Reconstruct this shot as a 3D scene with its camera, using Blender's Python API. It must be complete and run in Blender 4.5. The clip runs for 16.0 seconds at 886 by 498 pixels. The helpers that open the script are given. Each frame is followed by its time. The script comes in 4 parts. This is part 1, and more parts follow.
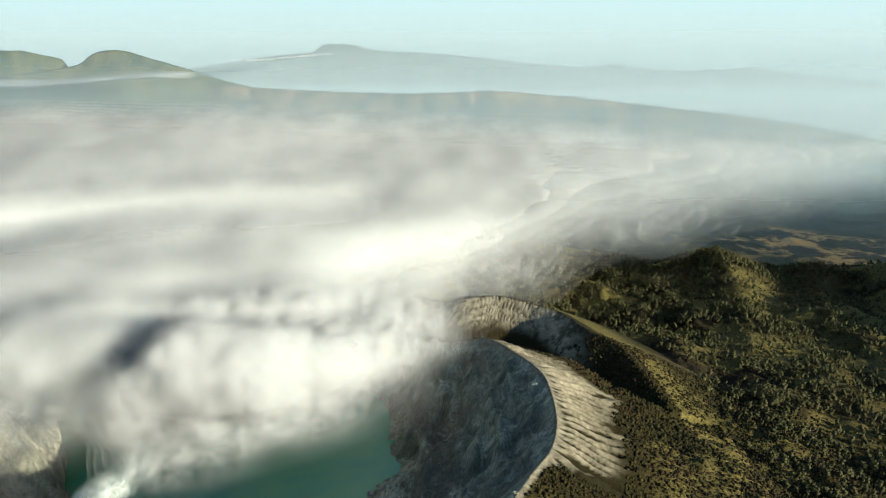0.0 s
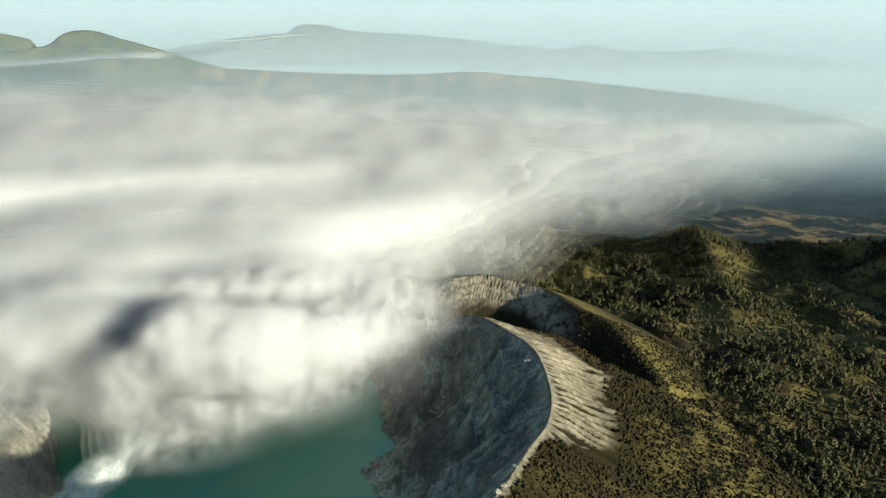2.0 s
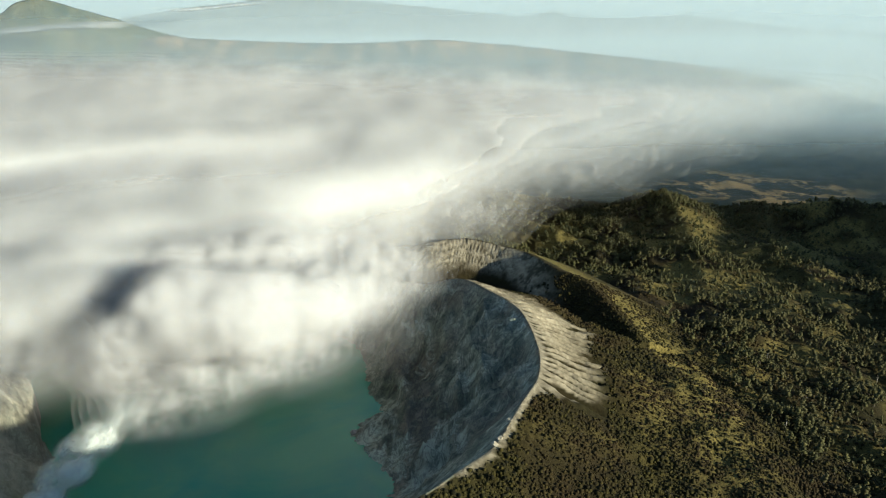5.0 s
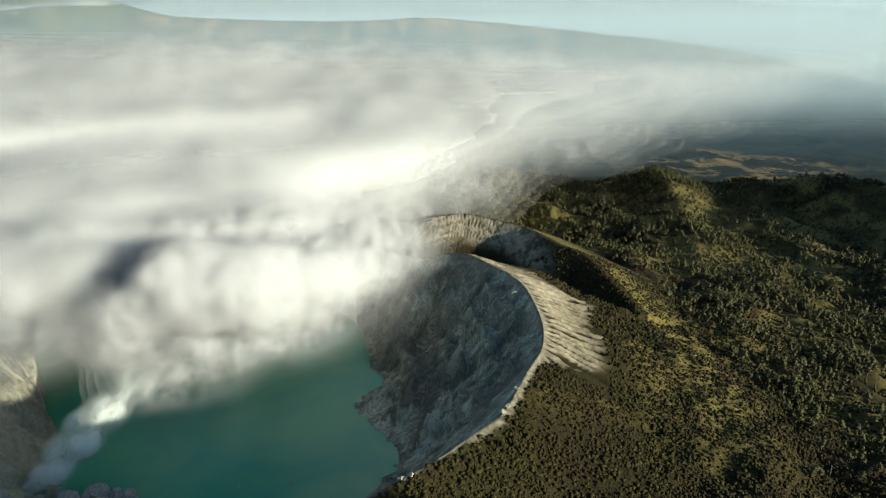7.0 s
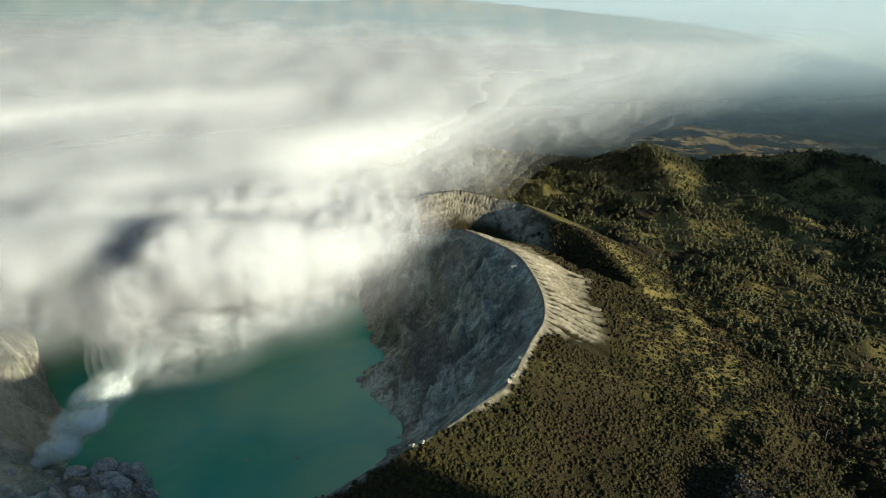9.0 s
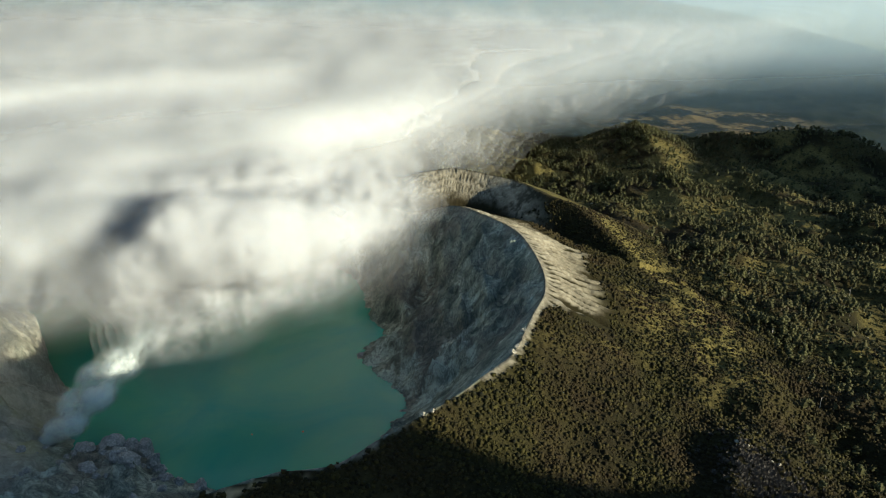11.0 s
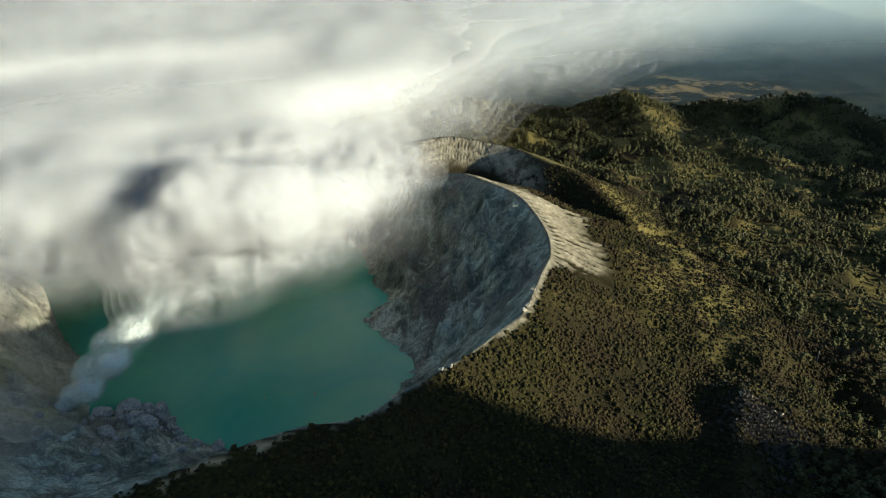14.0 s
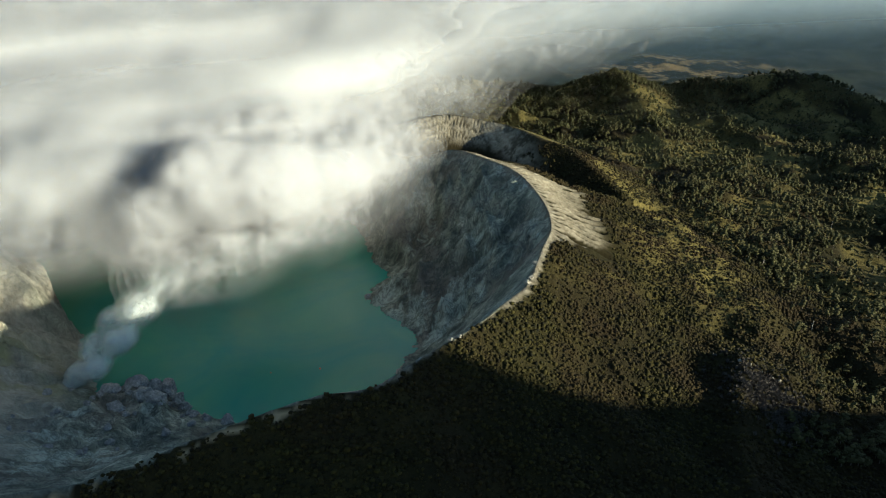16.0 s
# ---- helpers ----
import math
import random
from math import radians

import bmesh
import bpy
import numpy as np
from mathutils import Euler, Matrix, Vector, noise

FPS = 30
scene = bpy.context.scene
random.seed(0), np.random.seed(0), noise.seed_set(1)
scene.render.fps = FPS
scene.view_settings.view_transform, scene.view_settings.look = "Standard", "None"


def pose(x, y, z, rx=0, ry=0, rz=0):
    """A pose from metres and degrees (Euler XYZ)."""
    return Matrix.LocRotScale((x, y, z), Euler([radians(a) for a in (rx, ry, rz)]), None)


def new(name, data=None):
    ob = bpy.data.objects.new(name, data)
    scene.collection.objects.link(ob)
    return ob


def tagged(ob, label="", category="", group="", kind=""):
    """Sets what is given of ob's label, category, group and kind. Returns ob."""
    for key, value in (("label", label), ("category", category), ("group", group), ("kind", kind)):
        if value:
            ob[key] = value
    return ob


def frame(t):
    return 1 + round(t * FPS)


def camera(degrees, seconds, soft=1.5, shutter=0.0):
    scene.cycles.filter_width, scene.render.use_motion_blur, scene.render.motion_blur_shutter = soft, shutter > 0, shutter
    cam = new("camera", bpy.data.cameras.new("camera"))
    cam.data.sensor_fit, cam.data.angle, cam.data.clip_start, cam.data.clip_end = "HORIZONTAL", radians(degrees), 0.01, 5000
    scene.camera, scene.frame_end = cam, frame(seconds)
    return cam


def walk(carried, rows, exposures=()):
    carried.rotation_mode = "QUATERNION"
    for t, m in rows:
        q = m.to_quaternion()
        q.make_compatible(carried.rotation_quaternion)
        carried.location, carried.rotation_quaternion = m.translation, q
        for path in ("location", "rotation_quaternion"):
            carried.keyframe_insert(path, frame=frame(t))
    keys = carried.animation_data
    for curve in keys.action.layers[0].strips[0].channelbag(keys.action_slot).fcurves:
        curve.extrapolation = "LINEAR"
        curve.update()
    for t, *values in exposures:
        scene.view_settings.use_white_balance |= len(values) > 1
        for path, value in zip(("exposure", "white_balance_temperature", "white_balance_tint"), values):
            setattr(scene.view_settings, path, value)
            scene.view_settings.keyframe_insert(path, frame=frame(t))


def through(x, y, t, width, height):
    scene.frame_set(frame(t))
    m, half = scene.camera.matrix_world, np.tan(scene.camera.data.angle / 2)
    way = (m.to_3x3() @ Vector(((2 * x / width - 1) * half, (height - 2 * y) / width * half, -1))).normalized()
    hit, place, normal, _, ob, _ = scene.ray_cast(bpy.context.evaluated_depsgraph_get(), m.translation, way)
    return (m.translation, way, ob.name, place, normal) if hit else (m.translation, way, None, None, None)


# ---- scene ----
cam = camera(57.0, 16.0, soft=1.1)
EXPOSURES = [(0.0, 0.91, 6500.0, 2.0), (16.0, 0.91, 6500.0, 2.0)]
scene.cycles.transparent_max_bounces = 48
# seconds, place, Euler angles
ROWS = [
    (0.0, -0.00, -0.00, 572.60, 74.004, 0.001, 0.000),
    (0.5, -6.18, -1.12, 571.46, 73.743, -0.057, -0.641),
    (1.0, -12.13, -2.12, 570.32, 73.438, -0.143, -1.196),
    (1.5, -17.82, -3.03, 569.13, 73.134, -0.160, -1.590),
    (2.0, -23.24, -3.92, 567.87, 72.799, -0.156, -1.906),
    (2.5, -28.42, -4.89, 566.54, 72.474, -0.151, -2.259),
    (3.0, -33.30, -6.02, 565.12, 72.141, -0.113, -2.703),
    (3.5, -37.99, -7.38, 563.65, 71.797, -0.088, -3.355),
    (4.0, -42.73, -9.03, 562.16, 71.463, -0.062, -3.987),
    (6.5, -67.57, -19.03, 554.64, 69.787, 0.049, -5.496),
    (7.0, -72.62, -21.17, 553.19, 69.453, 0.021, -5.792),
    (7.5, -77.59, -23.33, 551.80, 69.150, 0.071, -6.068),
    (8.0, -82.50, -25.52, 550.47, 68.829, 0.108, -6.366),
    (8.5, -87.40, -27.81, 549.23, 68.508, 0.097, -6.648),
    (9.0, -92.32, -30.30, 548.09, 68.194, 0.111, -6.952),
    (11.5, -116.74, -43.43, 543.18, 66.688, 0.320, -8.412),
    (12.0, -121.68, -46.02, 542.22, 66.394, 0.386, -8.705),
    (12.5, -126.65, -48.60, 541.33, 66.099, 0.433, -8.990),
    (13.0, -131.62, -51.23, 540.56, 65.808, 0.473, -9.246),
    (13.5, -136.60, -53.92, 539.86, 65.518, 0.484, -9.365),
    (14.0, -141.56, -56.58, 539.25, 65.220, 0.514, -9.514),
    (14.5, -146.58, -59.19, 538.76, 64.909, 0.538, -9.753),
    (15.0, -151.81, -61.78, 538.30, 64.585, 0.517, -9.993),
    (15.5, -157.39, -64.37, 537.75, 64.273, 0.531, -10.331),
    (16.0, -163.25, -67.03, 537.16, 63.964, 0.564, -10.704),
]
walk(cam, [(t, pose(x, y, z, rx, ry, rz)) for t, x, y, z, rx, ry, rz in ROWS], EXPOSURES)

SUN_AZ, SUN_EL = -28.0, 10.5       # degrees: azimuth from +x, elevation
SUN_DIR = Vector((math.cos(radians(SUN_AZ)) * math.cos(radians(SUN_EL)), math.sin(radians(SUN_AZ)) * math.cos(radians(SUN_EL)), math.sin(radians(SUN_EL))))

# ---- world and sun ----
world = bpy.data.worlds.new("world")
scene.world = world
world.use_nodes = True
wt = world.node_tree
sky = wt.nodes.new("ShaderNodeTexSky")
sky.sky_type, sky.sun_disc = "NISHITA", False
sky.sun_elevation, sky.sun_rotation = radians(SUN_EL), radians(90 - SUN_AZ)
sky.altitude, sky.air_density, sky.dust_density, sky.ozone_density = 2000, 1.0, 0.4, 1.5
wt.nodes["Background"].inputs["Strength"].default_value = 0.1
wt.links.new(sky.outputs[0], wt.nodes["Background"].inputs["Color"])
sun_data = bpy.data.lights.new("sun", "SUN")
sun_data.energy, sun_data.angle, sun_data.color = 5.0, radians(0.8), (1.0, 0.9, 0.72)
sun = new("sun", sun_data)
sun.matrix_world = Matrix.Translation((0, 0, 1500)) @ (-SUN_DIR).to_track_quat("-Z", "Y").to_matrix().to_4x4()


# ---- node helpers ----
class Nodes:
    """Short-hand for building a node material."""

    def __init__(self, name):
        self.mat = bpy.data.materials.new(name)
        self.mat.use_nodes = True
        self.tree = self.mat.node_tree
        self.bsdf = self.tree.nodes["Principled BSDF"]
        self.out = self.tree.nodes["Material Output"]

    def node(self, kind, **values):
        n = self.tree.nodes.new(kind)
        for key, value in values.items():
            n.inputs[key].default_value = value
        return n

    def link(self, a, b):
        self.tree.links.new(a, b)

    def pos(self):
        return self.node("ShaderNodeNewGeometry").outputs["Position"]

    def noise(self, scale, detail=4.0, rough=0.55, vector=None, stretch=None, distortion=0.0):
        n = self.node("ShaderNodeTexNoise", Scale=scale, Detail=detail, Roughness=rough, Distortion=distortion)
        v = vector or self.pos()
        if stretch:
            m = self.node("ShaderNodeMapping", Scale=stretch)
            self.link(v, m.inputs["Vector"])
            v = m.outputs[0]
        self.link(v, n.inputs["Vector"])
        return n.outputs[0]

    def ramp(self, fac, stops):
        r = self.node("ShaderNodeValToRGB")
        while len(r.color_ramp.elements) < len(stops):
            r.color_ramp.elements.new(0.5)
        for e, (p, c) in zip(r.color_ramp.elements, stops):
            e.position, e.color = p, (*(c if isinstance(c, tuple) else (c, c, c)), 1)
        self.link(fac, r.inputs[0])
        return r.outputs[0]

    def mix(self, fac, a, b):
        m = self.tree.nodes.new("ShaderNodeMix")
        m.data_type = "RGBA"
        for socket, value in ((m.inputs[0], fac), (m.inputs[6], a), (m.inputs[7], b)):
            if isinstance(value, (int, float)):
                socket.default_value = value
            elif isinstance(value, tuple):
                socket.default_value = (*value, 1)
            else:
                self.link(value, socket)
        return m.outputs[2]

    def math(self, op, a, b=0.0, clamp=False):
        m = self.tree.nodes.new("ShaderNodeMath")
        m.operation, m.use_clamp = op, clamp
        for socket, value in ((m.inputs[0], a), (m.inputs[1], b)):
            if isinstance(value, (int, float)):
                socket.default_value = value
            else:
                self.link(value, socket)
        return m.outputs[0]

    def attribute(self, name):
        n = self.tree.nodes.new("ShaderNodeAttribute")
        n.attribute_name = name
        return n

    def bump(self, height, strength, distance):
        b = self.node("ShaderNodeBump", Strength=strength, Distance=distance)
        self.link(height, b.inputs["Height"])
        self.link(b.outputs[0], self.bsdf.inputs["Normal"])

    def finish(self, color=None, rough=0.9, spec=0.2):
        if color is not None:
            if isinstance(color, tuple):
                self.bsdf.inputs["Base Color"].default_value = (*color, 1)
            else:
                self.link(color, self.bsdf.inputs["Base Color"])
        self.bsdf.inputs["Roughness"].default_value = rough
        self.bsdf.inputs["Specular IOR Level"].default_value = spec
        return self.mat


# ---- numpy value noise, for the land and the cloud ----
def lattice(seed):
    return np.random.RandomState(seed).rand(64, 64, 64).astype(np.float32)


LATTICE = lattice(7)


def vnoise(x, y, z):
    """Smooth value noise in 0..1, period 64."""
    xi, yi, zi = np.floor(x).astype(int), np.floor(y).astype(int), np.floor(z).astype(int)
    fx, fy, fz = x - xi, y - yi, z - zi
    fx, fy, fz = (f * f * f * (f * (f * 6 - 15) + 10) for f in (fx, fy, fz))
    x0, y0, z0, x1, y1, z1 = xi & 63, yi & 63, zi & 63, (xi + 1) & 63, (yi + 1) & 63, (zi + 1) & 63
    c00 = LATTICE[x0, y0, z0] * (1 - fx) + LATTICE[x1, y0, z0] * fx
    c10 = LATTICE[x0, y1, z0] * (1 - fx) + LATTICE[x1, y1, z0] * fx
    c01 = LATTICE[x0, y0, z1] * (1 - fx) + LATTICE[x1, y0, z1] * fx
    c11 = LATTICE[x0, y1, z1] * (1 - fx) + LATTICE[x1, y1, z1] * fx
    return (c00 * (1 - fy) + c10 * fy) * (1 - fz) + (c01 * (1 - fy) + c11 * fy) * fz


def fbm(x, y, z=0.0, octaves=4, gain=0.5):
    z = np.zeros_like(x) + z
    x, y, z = 0.82 * x + 0.55 * y + 0.14 * z, -0.54 * x + 0.83 * y - 0.12 * z, -0.18 * x + 0.02 * y + 0.98 * z
    total, amp, norm, f = 0.0, 1.0, 0.0, 1.0
    for k in range(octaves):
        total = total + amp * vnoise(x * f + 13.7 * k, y * f + 7.3 * k, z * f + 3.1 * k)
        x, y, z = 0.64 * x + 0.7 * y + 0.32 * z, -0.76 * x + 0.52 * y + 0.39 * z, 0.11 * x - 0.49 * y + 0.86 * z
        norm += amp
        amp, f = amp * gain, f * 2.03
    return total / norm


def ridged(x, y, z=0.0, octaves=4):
    z = np.zeros_like(x) + z
    total, amp, norm, f = 0.0, 1.0, 0.0, 1.0
    for k in range(octaves):
        total = total + amp * (1 - np.abs(2 * vnoise(x * f + 5.7 * k, y * f + 9.3 * k, z * f) - 1))
        norm += amp
        amp, f = amp * 0.5, f * 2.1
    return total / norm


def smooth(a, b, v):
    t = np.clip((v - a) / (b - a), 0, 1)
    return t * t * (3 - 2 * t)


def spline(points, closed, step):
    """Catmull-Rom through the points, sampled about every step metres."""
    p = np.array(points, float)
    n = len(p)
    out = []
    for i in range(n if closed else n - 1):
        a, b, c, d = (p[j % n] if closed else p[min(max(j, 0), n - 1)] for j in (i - 1, i, i + 1, i + 2))
        k = max(2, int(np.linalg.norm((c - b)[:2]) / step))
        for t in np.arange(k) / k:
            out.append(0.5 * (2 * b + (c - a) * t + (2 * a - 5 * b + 4 * c - d) * t * t + (3 * b - a - 3 * c + d) * t ** 3))
    if not closed:
        out.append(p[-1])
    return np.array(out)


def nearest(x, y, curve):
    """Distance to the curve's samples, and the nearest sample's number."""
    best, at = np.full(x.shape, 1e18), np.zeros(x.shape, int)
    for i, q in enumerate(curve):
        d = (x - q[0]) ** 2 + (y - q[1]) ** 2
        m = d < best
        best[m], at[m] = d[m], i
    return np.sqrt(best), at


def along(x, y, curve, at):
    """Refines nearest(): distance, length along the closed curve, and height there, by projection on the two segments at the sample."""
    n = len(curve)
    arc = np.r_[0, np.cumsum(np.hypot(*np.diff(curve[:, :2], axis=0).T))]
    best, s, h = np.full(x.shape, 1e18), arc[at], curve[at, 2]
    for a, b, sa in ((at, (at + 1) % n, arc[at]), ((at - 1) % n, at, arc[(at - 1) % n])):
        p, q = curve[a], curve[b]
        w = q[:, :2] - p[:, :2]
        ll = (w ** 2).sum(1) + 1e-9
        t = np.clip(((x - p[:, 0]) * w[:, 0] + (y - p[:, 1]) * w[:, 1]) / ll, 0, 1)
        d = np.hypot(x - p[:, 0] - t * w[:, 0], y - p[:, 1] - t * w[:, 1])
        m = d < best
        best = np.where(m, d, best)
        s = np.where(m, sa + t * np.sqrt(ll), s)
        h = np.where(m, p[:, 2] + t * (q[:, 2] - p[:, 2]), h)
    return best, s, h


def inside(x, y, curve):
    """Whether the points lie inside a closed curve."""
    odd = np.zeros(x.shape, bool)
    for a, b in zip(curve, np.roll(curve, -1, 0)):
        if a[1] != b[1]:
            odd ^= ((a[1] > y) != (b[1] > y)) & (x < (b[0] - a[0]) * (y - a[1]) / (b[1] - a[1]) + a[0])
    return odd


def mesh_object(name, verts, faces, material, parent=None, shade=True):
    me = bpy.data.meshes.new(name)
    me.from_pydata([tuple(v) for v in verts] if not isinstance(verts, np.ndarray) else verts.tolist(), [], faces if isinstance(faces, list) else faces.tolist())
    if shade:
        me.polygons.foreach_set("use_smooth", [True] * len(me.polygons))
    if material:
        me.materials.append(material)
    ob = new(name, me)
    if parent:
        ob.parent = parent
    return ob


def attribute(me, name, values):
    a = me.attributes.new(name, "FLOAT", "POINT")
    a.data.foreach_set("value", np.asarray(values, np.float32).ravel())


# ---- the land ----
RIM = spline([(-360, 402, 150), (-311, 412, 150), (-234, 434, 160), (-167, 448, 168), (-123, 455, 165), (-83, 486, 165), (-51, 505, 168),
              (-21, 531, 166), (17, 575, 160), (46, 610, 156), (82, 682, 155), (111, 742, 152), (125, 821, 150), (122, 927, 148), (89, 1004, 146),
              (59, 1059, 140), (8, 1085, 124), (-40, 1140, 118), (-90, 1240, 120), (-200, 1320, 130), (-400, 1320, 140), (-560, 1250, 160),
              (-680, 1060, 190), (-690, 850, 200), (-640, 640, 180), (-560, 480, 160), (-460, 415, 150)], True, 9)
SHORE = spline([(-575, 1010), (-515, 985), (-478, 900), (-445, 858), (-425, 800), (-407, 742), (-370, 735), (-332, 722), (-300, 675), (-224, 640), (-140, 650),
                (-80, 705), (-44, 775), (-55, 810), (-86, 868), (-98, 894), (-80, 915), (-54, 943), (-64, 980), (-74, 1010), (-85, 1126), (-150, 1200),
                (-300, 1240), (-460, 1180), (-560, 1100)], True, 8)
CREST = spline([(300, 960, 78), (275, 1037, 101), (254, 1090, 115), (214, 1140, 123), (183, 1202, 125), (143, 1233, 128), (87, 1250, 136), (31, 1240, 134), (0, 1255, 124), (-54, 1285, 126)], False, 6)
RIDGES = [
    (spline([(475, 1139, 8), (623, 1577, -12), (668, 1800, -5), (709, 2010, -8), (700, 2250, -90)], False, 15), 0.42),
    (spline([(700, 1380, -48), (846, 1511, -44), (880, 1700, -60), (906, 1927, -50), (930, 2100, -120)], False, 15), 0.45),
    (spline([(930, 1990, -40), (1000, 1916, -20), (1117, 1843, 6), (1207, 1779, -8), (1320, 1690, -60), (1500, 1500, -120)], False, 15), 0.4),
    (spline([(230, 520, 80), (252, 545, 76), (285, 533, 54), (330, 500, 24), (360, 440, -10)], False, 8), 0.5),
    (spline([(290, 580, 44), (264, 554, 66), (240, 526, 84), (216, 486, 88), (188, 436, 82), (172, 390, 76), (160, 330, 60)], False, 8), 0.8),
    (spline([(-690, 950, 205), (-640, 935, 185), (-570, 905, 140), (-520, 882, 95), (-480, 868, 48), (-447, 858, 0)], False, 6), 0.85),
]


def axis(spans):
    """Grid lines: spans of (from, to, step)."""
    out = []
    for a, b, step in spans:
        out += list(np.arange(a, b, step))
    return np.array(out + [spans[-1][1]])


def land(x, y):
    """Height of the ground, and the masks of its cover."""
    shape = x.shape
    x, y = x.ravel(), y.ravel()
    near = np.hypot(x + 200, y - 850) < 2300
    d, at = np.full(x.shape, 2000.0), np.zeros(x.shape, int)
    d[near], at[near] = nearest(x[near], y[near], RIM)
    dd, s, zr = along(x, y, RIM, at)
    d = np.where(near, dd, d)
    inner = np.zeros(x.shape, bool)
    inner[near] = inside(x[near], y[near], RIM)
    ds = np.full(x.shape, 500.0)
    lake = np.zeros(x.shape, bool)
    ds[inner] = nearest(x[inner], y[inner], SHORE)[0]
    lake[inner] = inside(x[inner], y[inner], SHORE)
    rough = fbm(x / 90, y / 90, 0, 5)
    # outside: the cone's flank, then rolling hills, then the low plain
    out = zr - 190 * (1 - np.exp(-d / 330)) + (rough - 0.5) * np.clip(d, 0, 250) * 0.22
    gully = ridged(s / 60, d / 420, 2.5, 3)
    out += (gully - 0.6) * smooth(15, 160, d) * 16 * (1 - smooth(300, 600, d))
    hills = smooth(350, 700, d)
    out += hills * ((ridged(x / 230, y / 300, 4, 5) - 0.62) * 46 + (ridged(x / 55, y / 60, 14, 3) - 0.6) * 13)
    r = np.hypot(x + 150, y - 850)
    low = smooth(1250, 2250, r)
    out = out * (1 - low) + low * (-265 + (ridged(x / 330, y / 330, 9, 4) - 0.6) * 42 - 30 * smooth(2000, 3200, r))
    # outer crest with its bowl
    dc, ac = np.full(x.shape, 1e4), np.zeros(x.shape, int)
    m = near & (d < 700)
    dc[m], ac[m] = nearest(x[m], y[m], CREST)
    k0, k1 = CREST[np.clip(ac - 1, 0, len(CREST) - 1)], CREST[np.clip(ac + 1, 0, len(CREST) - 1)]
    side = (k1[:, 0] - k0[:, 0]) * (y - k0[:, 1]) - (k1[:, 1] - k0[:, 1]) * (x - k0[:, 0])
    crest = CREST[ac, 2] - np.where(side > 0, 0.62, 0.40) * dc - 0.0006 * dc ** 2
    out = np.where(m & (ac > 0), np.maximum(out, crest), out)
    bowl = m & (side > 0) & (dc < 120)
    for curve, slope in RIDGES[:5]:
        m2 = near & ~inner
        dr, ar = np.full(x.shape, 1e4), np.zeros(x.shape, int)
        dr[m2], ar[m2] = nearest(x[m2], y[m2], curve)
        h = curve[ar, 2] - slope * dr * (0.75 + 0.5 * fbm(x / 60, y / 60, 8, 3)) + (rough - 0.5) * 14
        w = 10.0
        out = np.where(m2, np.logaddexp(out / w, h / w) * w, out)
    # inside: the wall down to the lake
    u = d / (d + ds + 1e-6)
    wall = zr * (1 - u) ** 1.3
    rib = ridged(s / 34 + (rough - 0.5) * 2.2, u * 1.3, 1.5, 4)
    crag = ridged(x / 46, y / 46, 3.3, 5)
    wall += ((rib - 0.62) * 50 + (crag - 0.6) * 38 + (ridged(x / 15, y / 15, 7.7, 3) - 0.6) * 9) * smooth(0.0, 0.16, u) * smooth(0.0, 0.22, 1 - u) * (0.3 + 0.7 * smooth(680, 780, y))
    wall = np.where(ds < 30, np.maximum(wall, ds * 0.25), wall)
    spur, slope = RIDGES[5]
    dr, ar = np.full(x.shape, 1e4), np.zeros(x.shape, int)
    dr[inner], ar[inner] = nearest(x[inner], y[inner], spur)
    wall = np.maximum(wall, spur[ar, 2] - slope * dr + (crag - 0.6) * 22 * smooth(0, 25, dr))
    # rough block field by the vents
    block = np.exp(-(((x + 360) / 95) ** 2 + ((y - 650) / 85) ** 2))
    wall = wall * (1 - 0.55 * block) + block * (4 + 52 * (ridged(x / 34, y / 34, 6, 5) - 0.45) * smooth(0, 20, ds))
    wall = np.where(lake, -np.clip(ds * 0.5, 0, 20), wall) + np.where(ds < 26, (fbm(x / 13, y / 13, 33, 4) - 0.5) * 11 * smooth(26, 8, ds), 0)
    z = np.where(inner, wall, out)
    # ribs of pale ash on the flank
    ash_w = 8 + 74 * smooth(700, 745, y) * (1 - smooth(900, 990, y)) + 105 * smooth(890, 960, y) * (1 - smooth(1050, 1100, y))
    east = (x > -30) & ~inner & (y > 560) & (y < 1120)
    edge = fbm(s / 16, d / 60, 1, 3)
    ash = np.where(east, 1 - smooth(0.72, 1.0, d / (ash_w * (0.7 + 0.6 * edge))), 0)
    saw = (s - 0.05 * d) / 13.0 + (fbm(s / 45, d / 70, 3, 3) - 0.5) * 2.0
    ribs = np.sqrt(np.abs((saw % 1.0) - 0.5) * 2) * (0.8 + 0.4 * fbm(s / 25, d / 40, 6, 3)) + (fbm(x / 6, y / 6, 4, 2) - 0.5) * 0.12
    z += np.where(east, (ribs - 0.6) * 11 * smooth(2, 20, d) * (1 - smooth(0.8, 1.6, d / (ash_w + 14))), 0)
    # pale lip of the crater and the footpath along it
    lip = (1 - smooth(1.0, 4.5, d + 7 * (fbm(x / 11, y / 11, 15, 3) - 0.42))) * (0.1 + 0.5 * smooth(590, 640, y) + 0.8 * smooth(0.5, 0.62, fbm(x / 22, y / 22, 5, 3)))
    path = np.where(~inner & (x < -60), 1 - smooth(1.2, 3.2, np.abs(d - 4 - 9 * (fbm(x / 30, y / 30, 63, 2) - 0.5)) + 9 * (fbm(x / 14, y / 14, 3, 3) - 0.38) + 4 * smooth(-190, -90, x)), 0)
    knob = np.where(bowl & (x < 235), smooth(0, 6, dc + 2) * (1 - smooth(46, 70, dc + 24 * edge)) * (1 - smooth(170, 228, x)), 0)
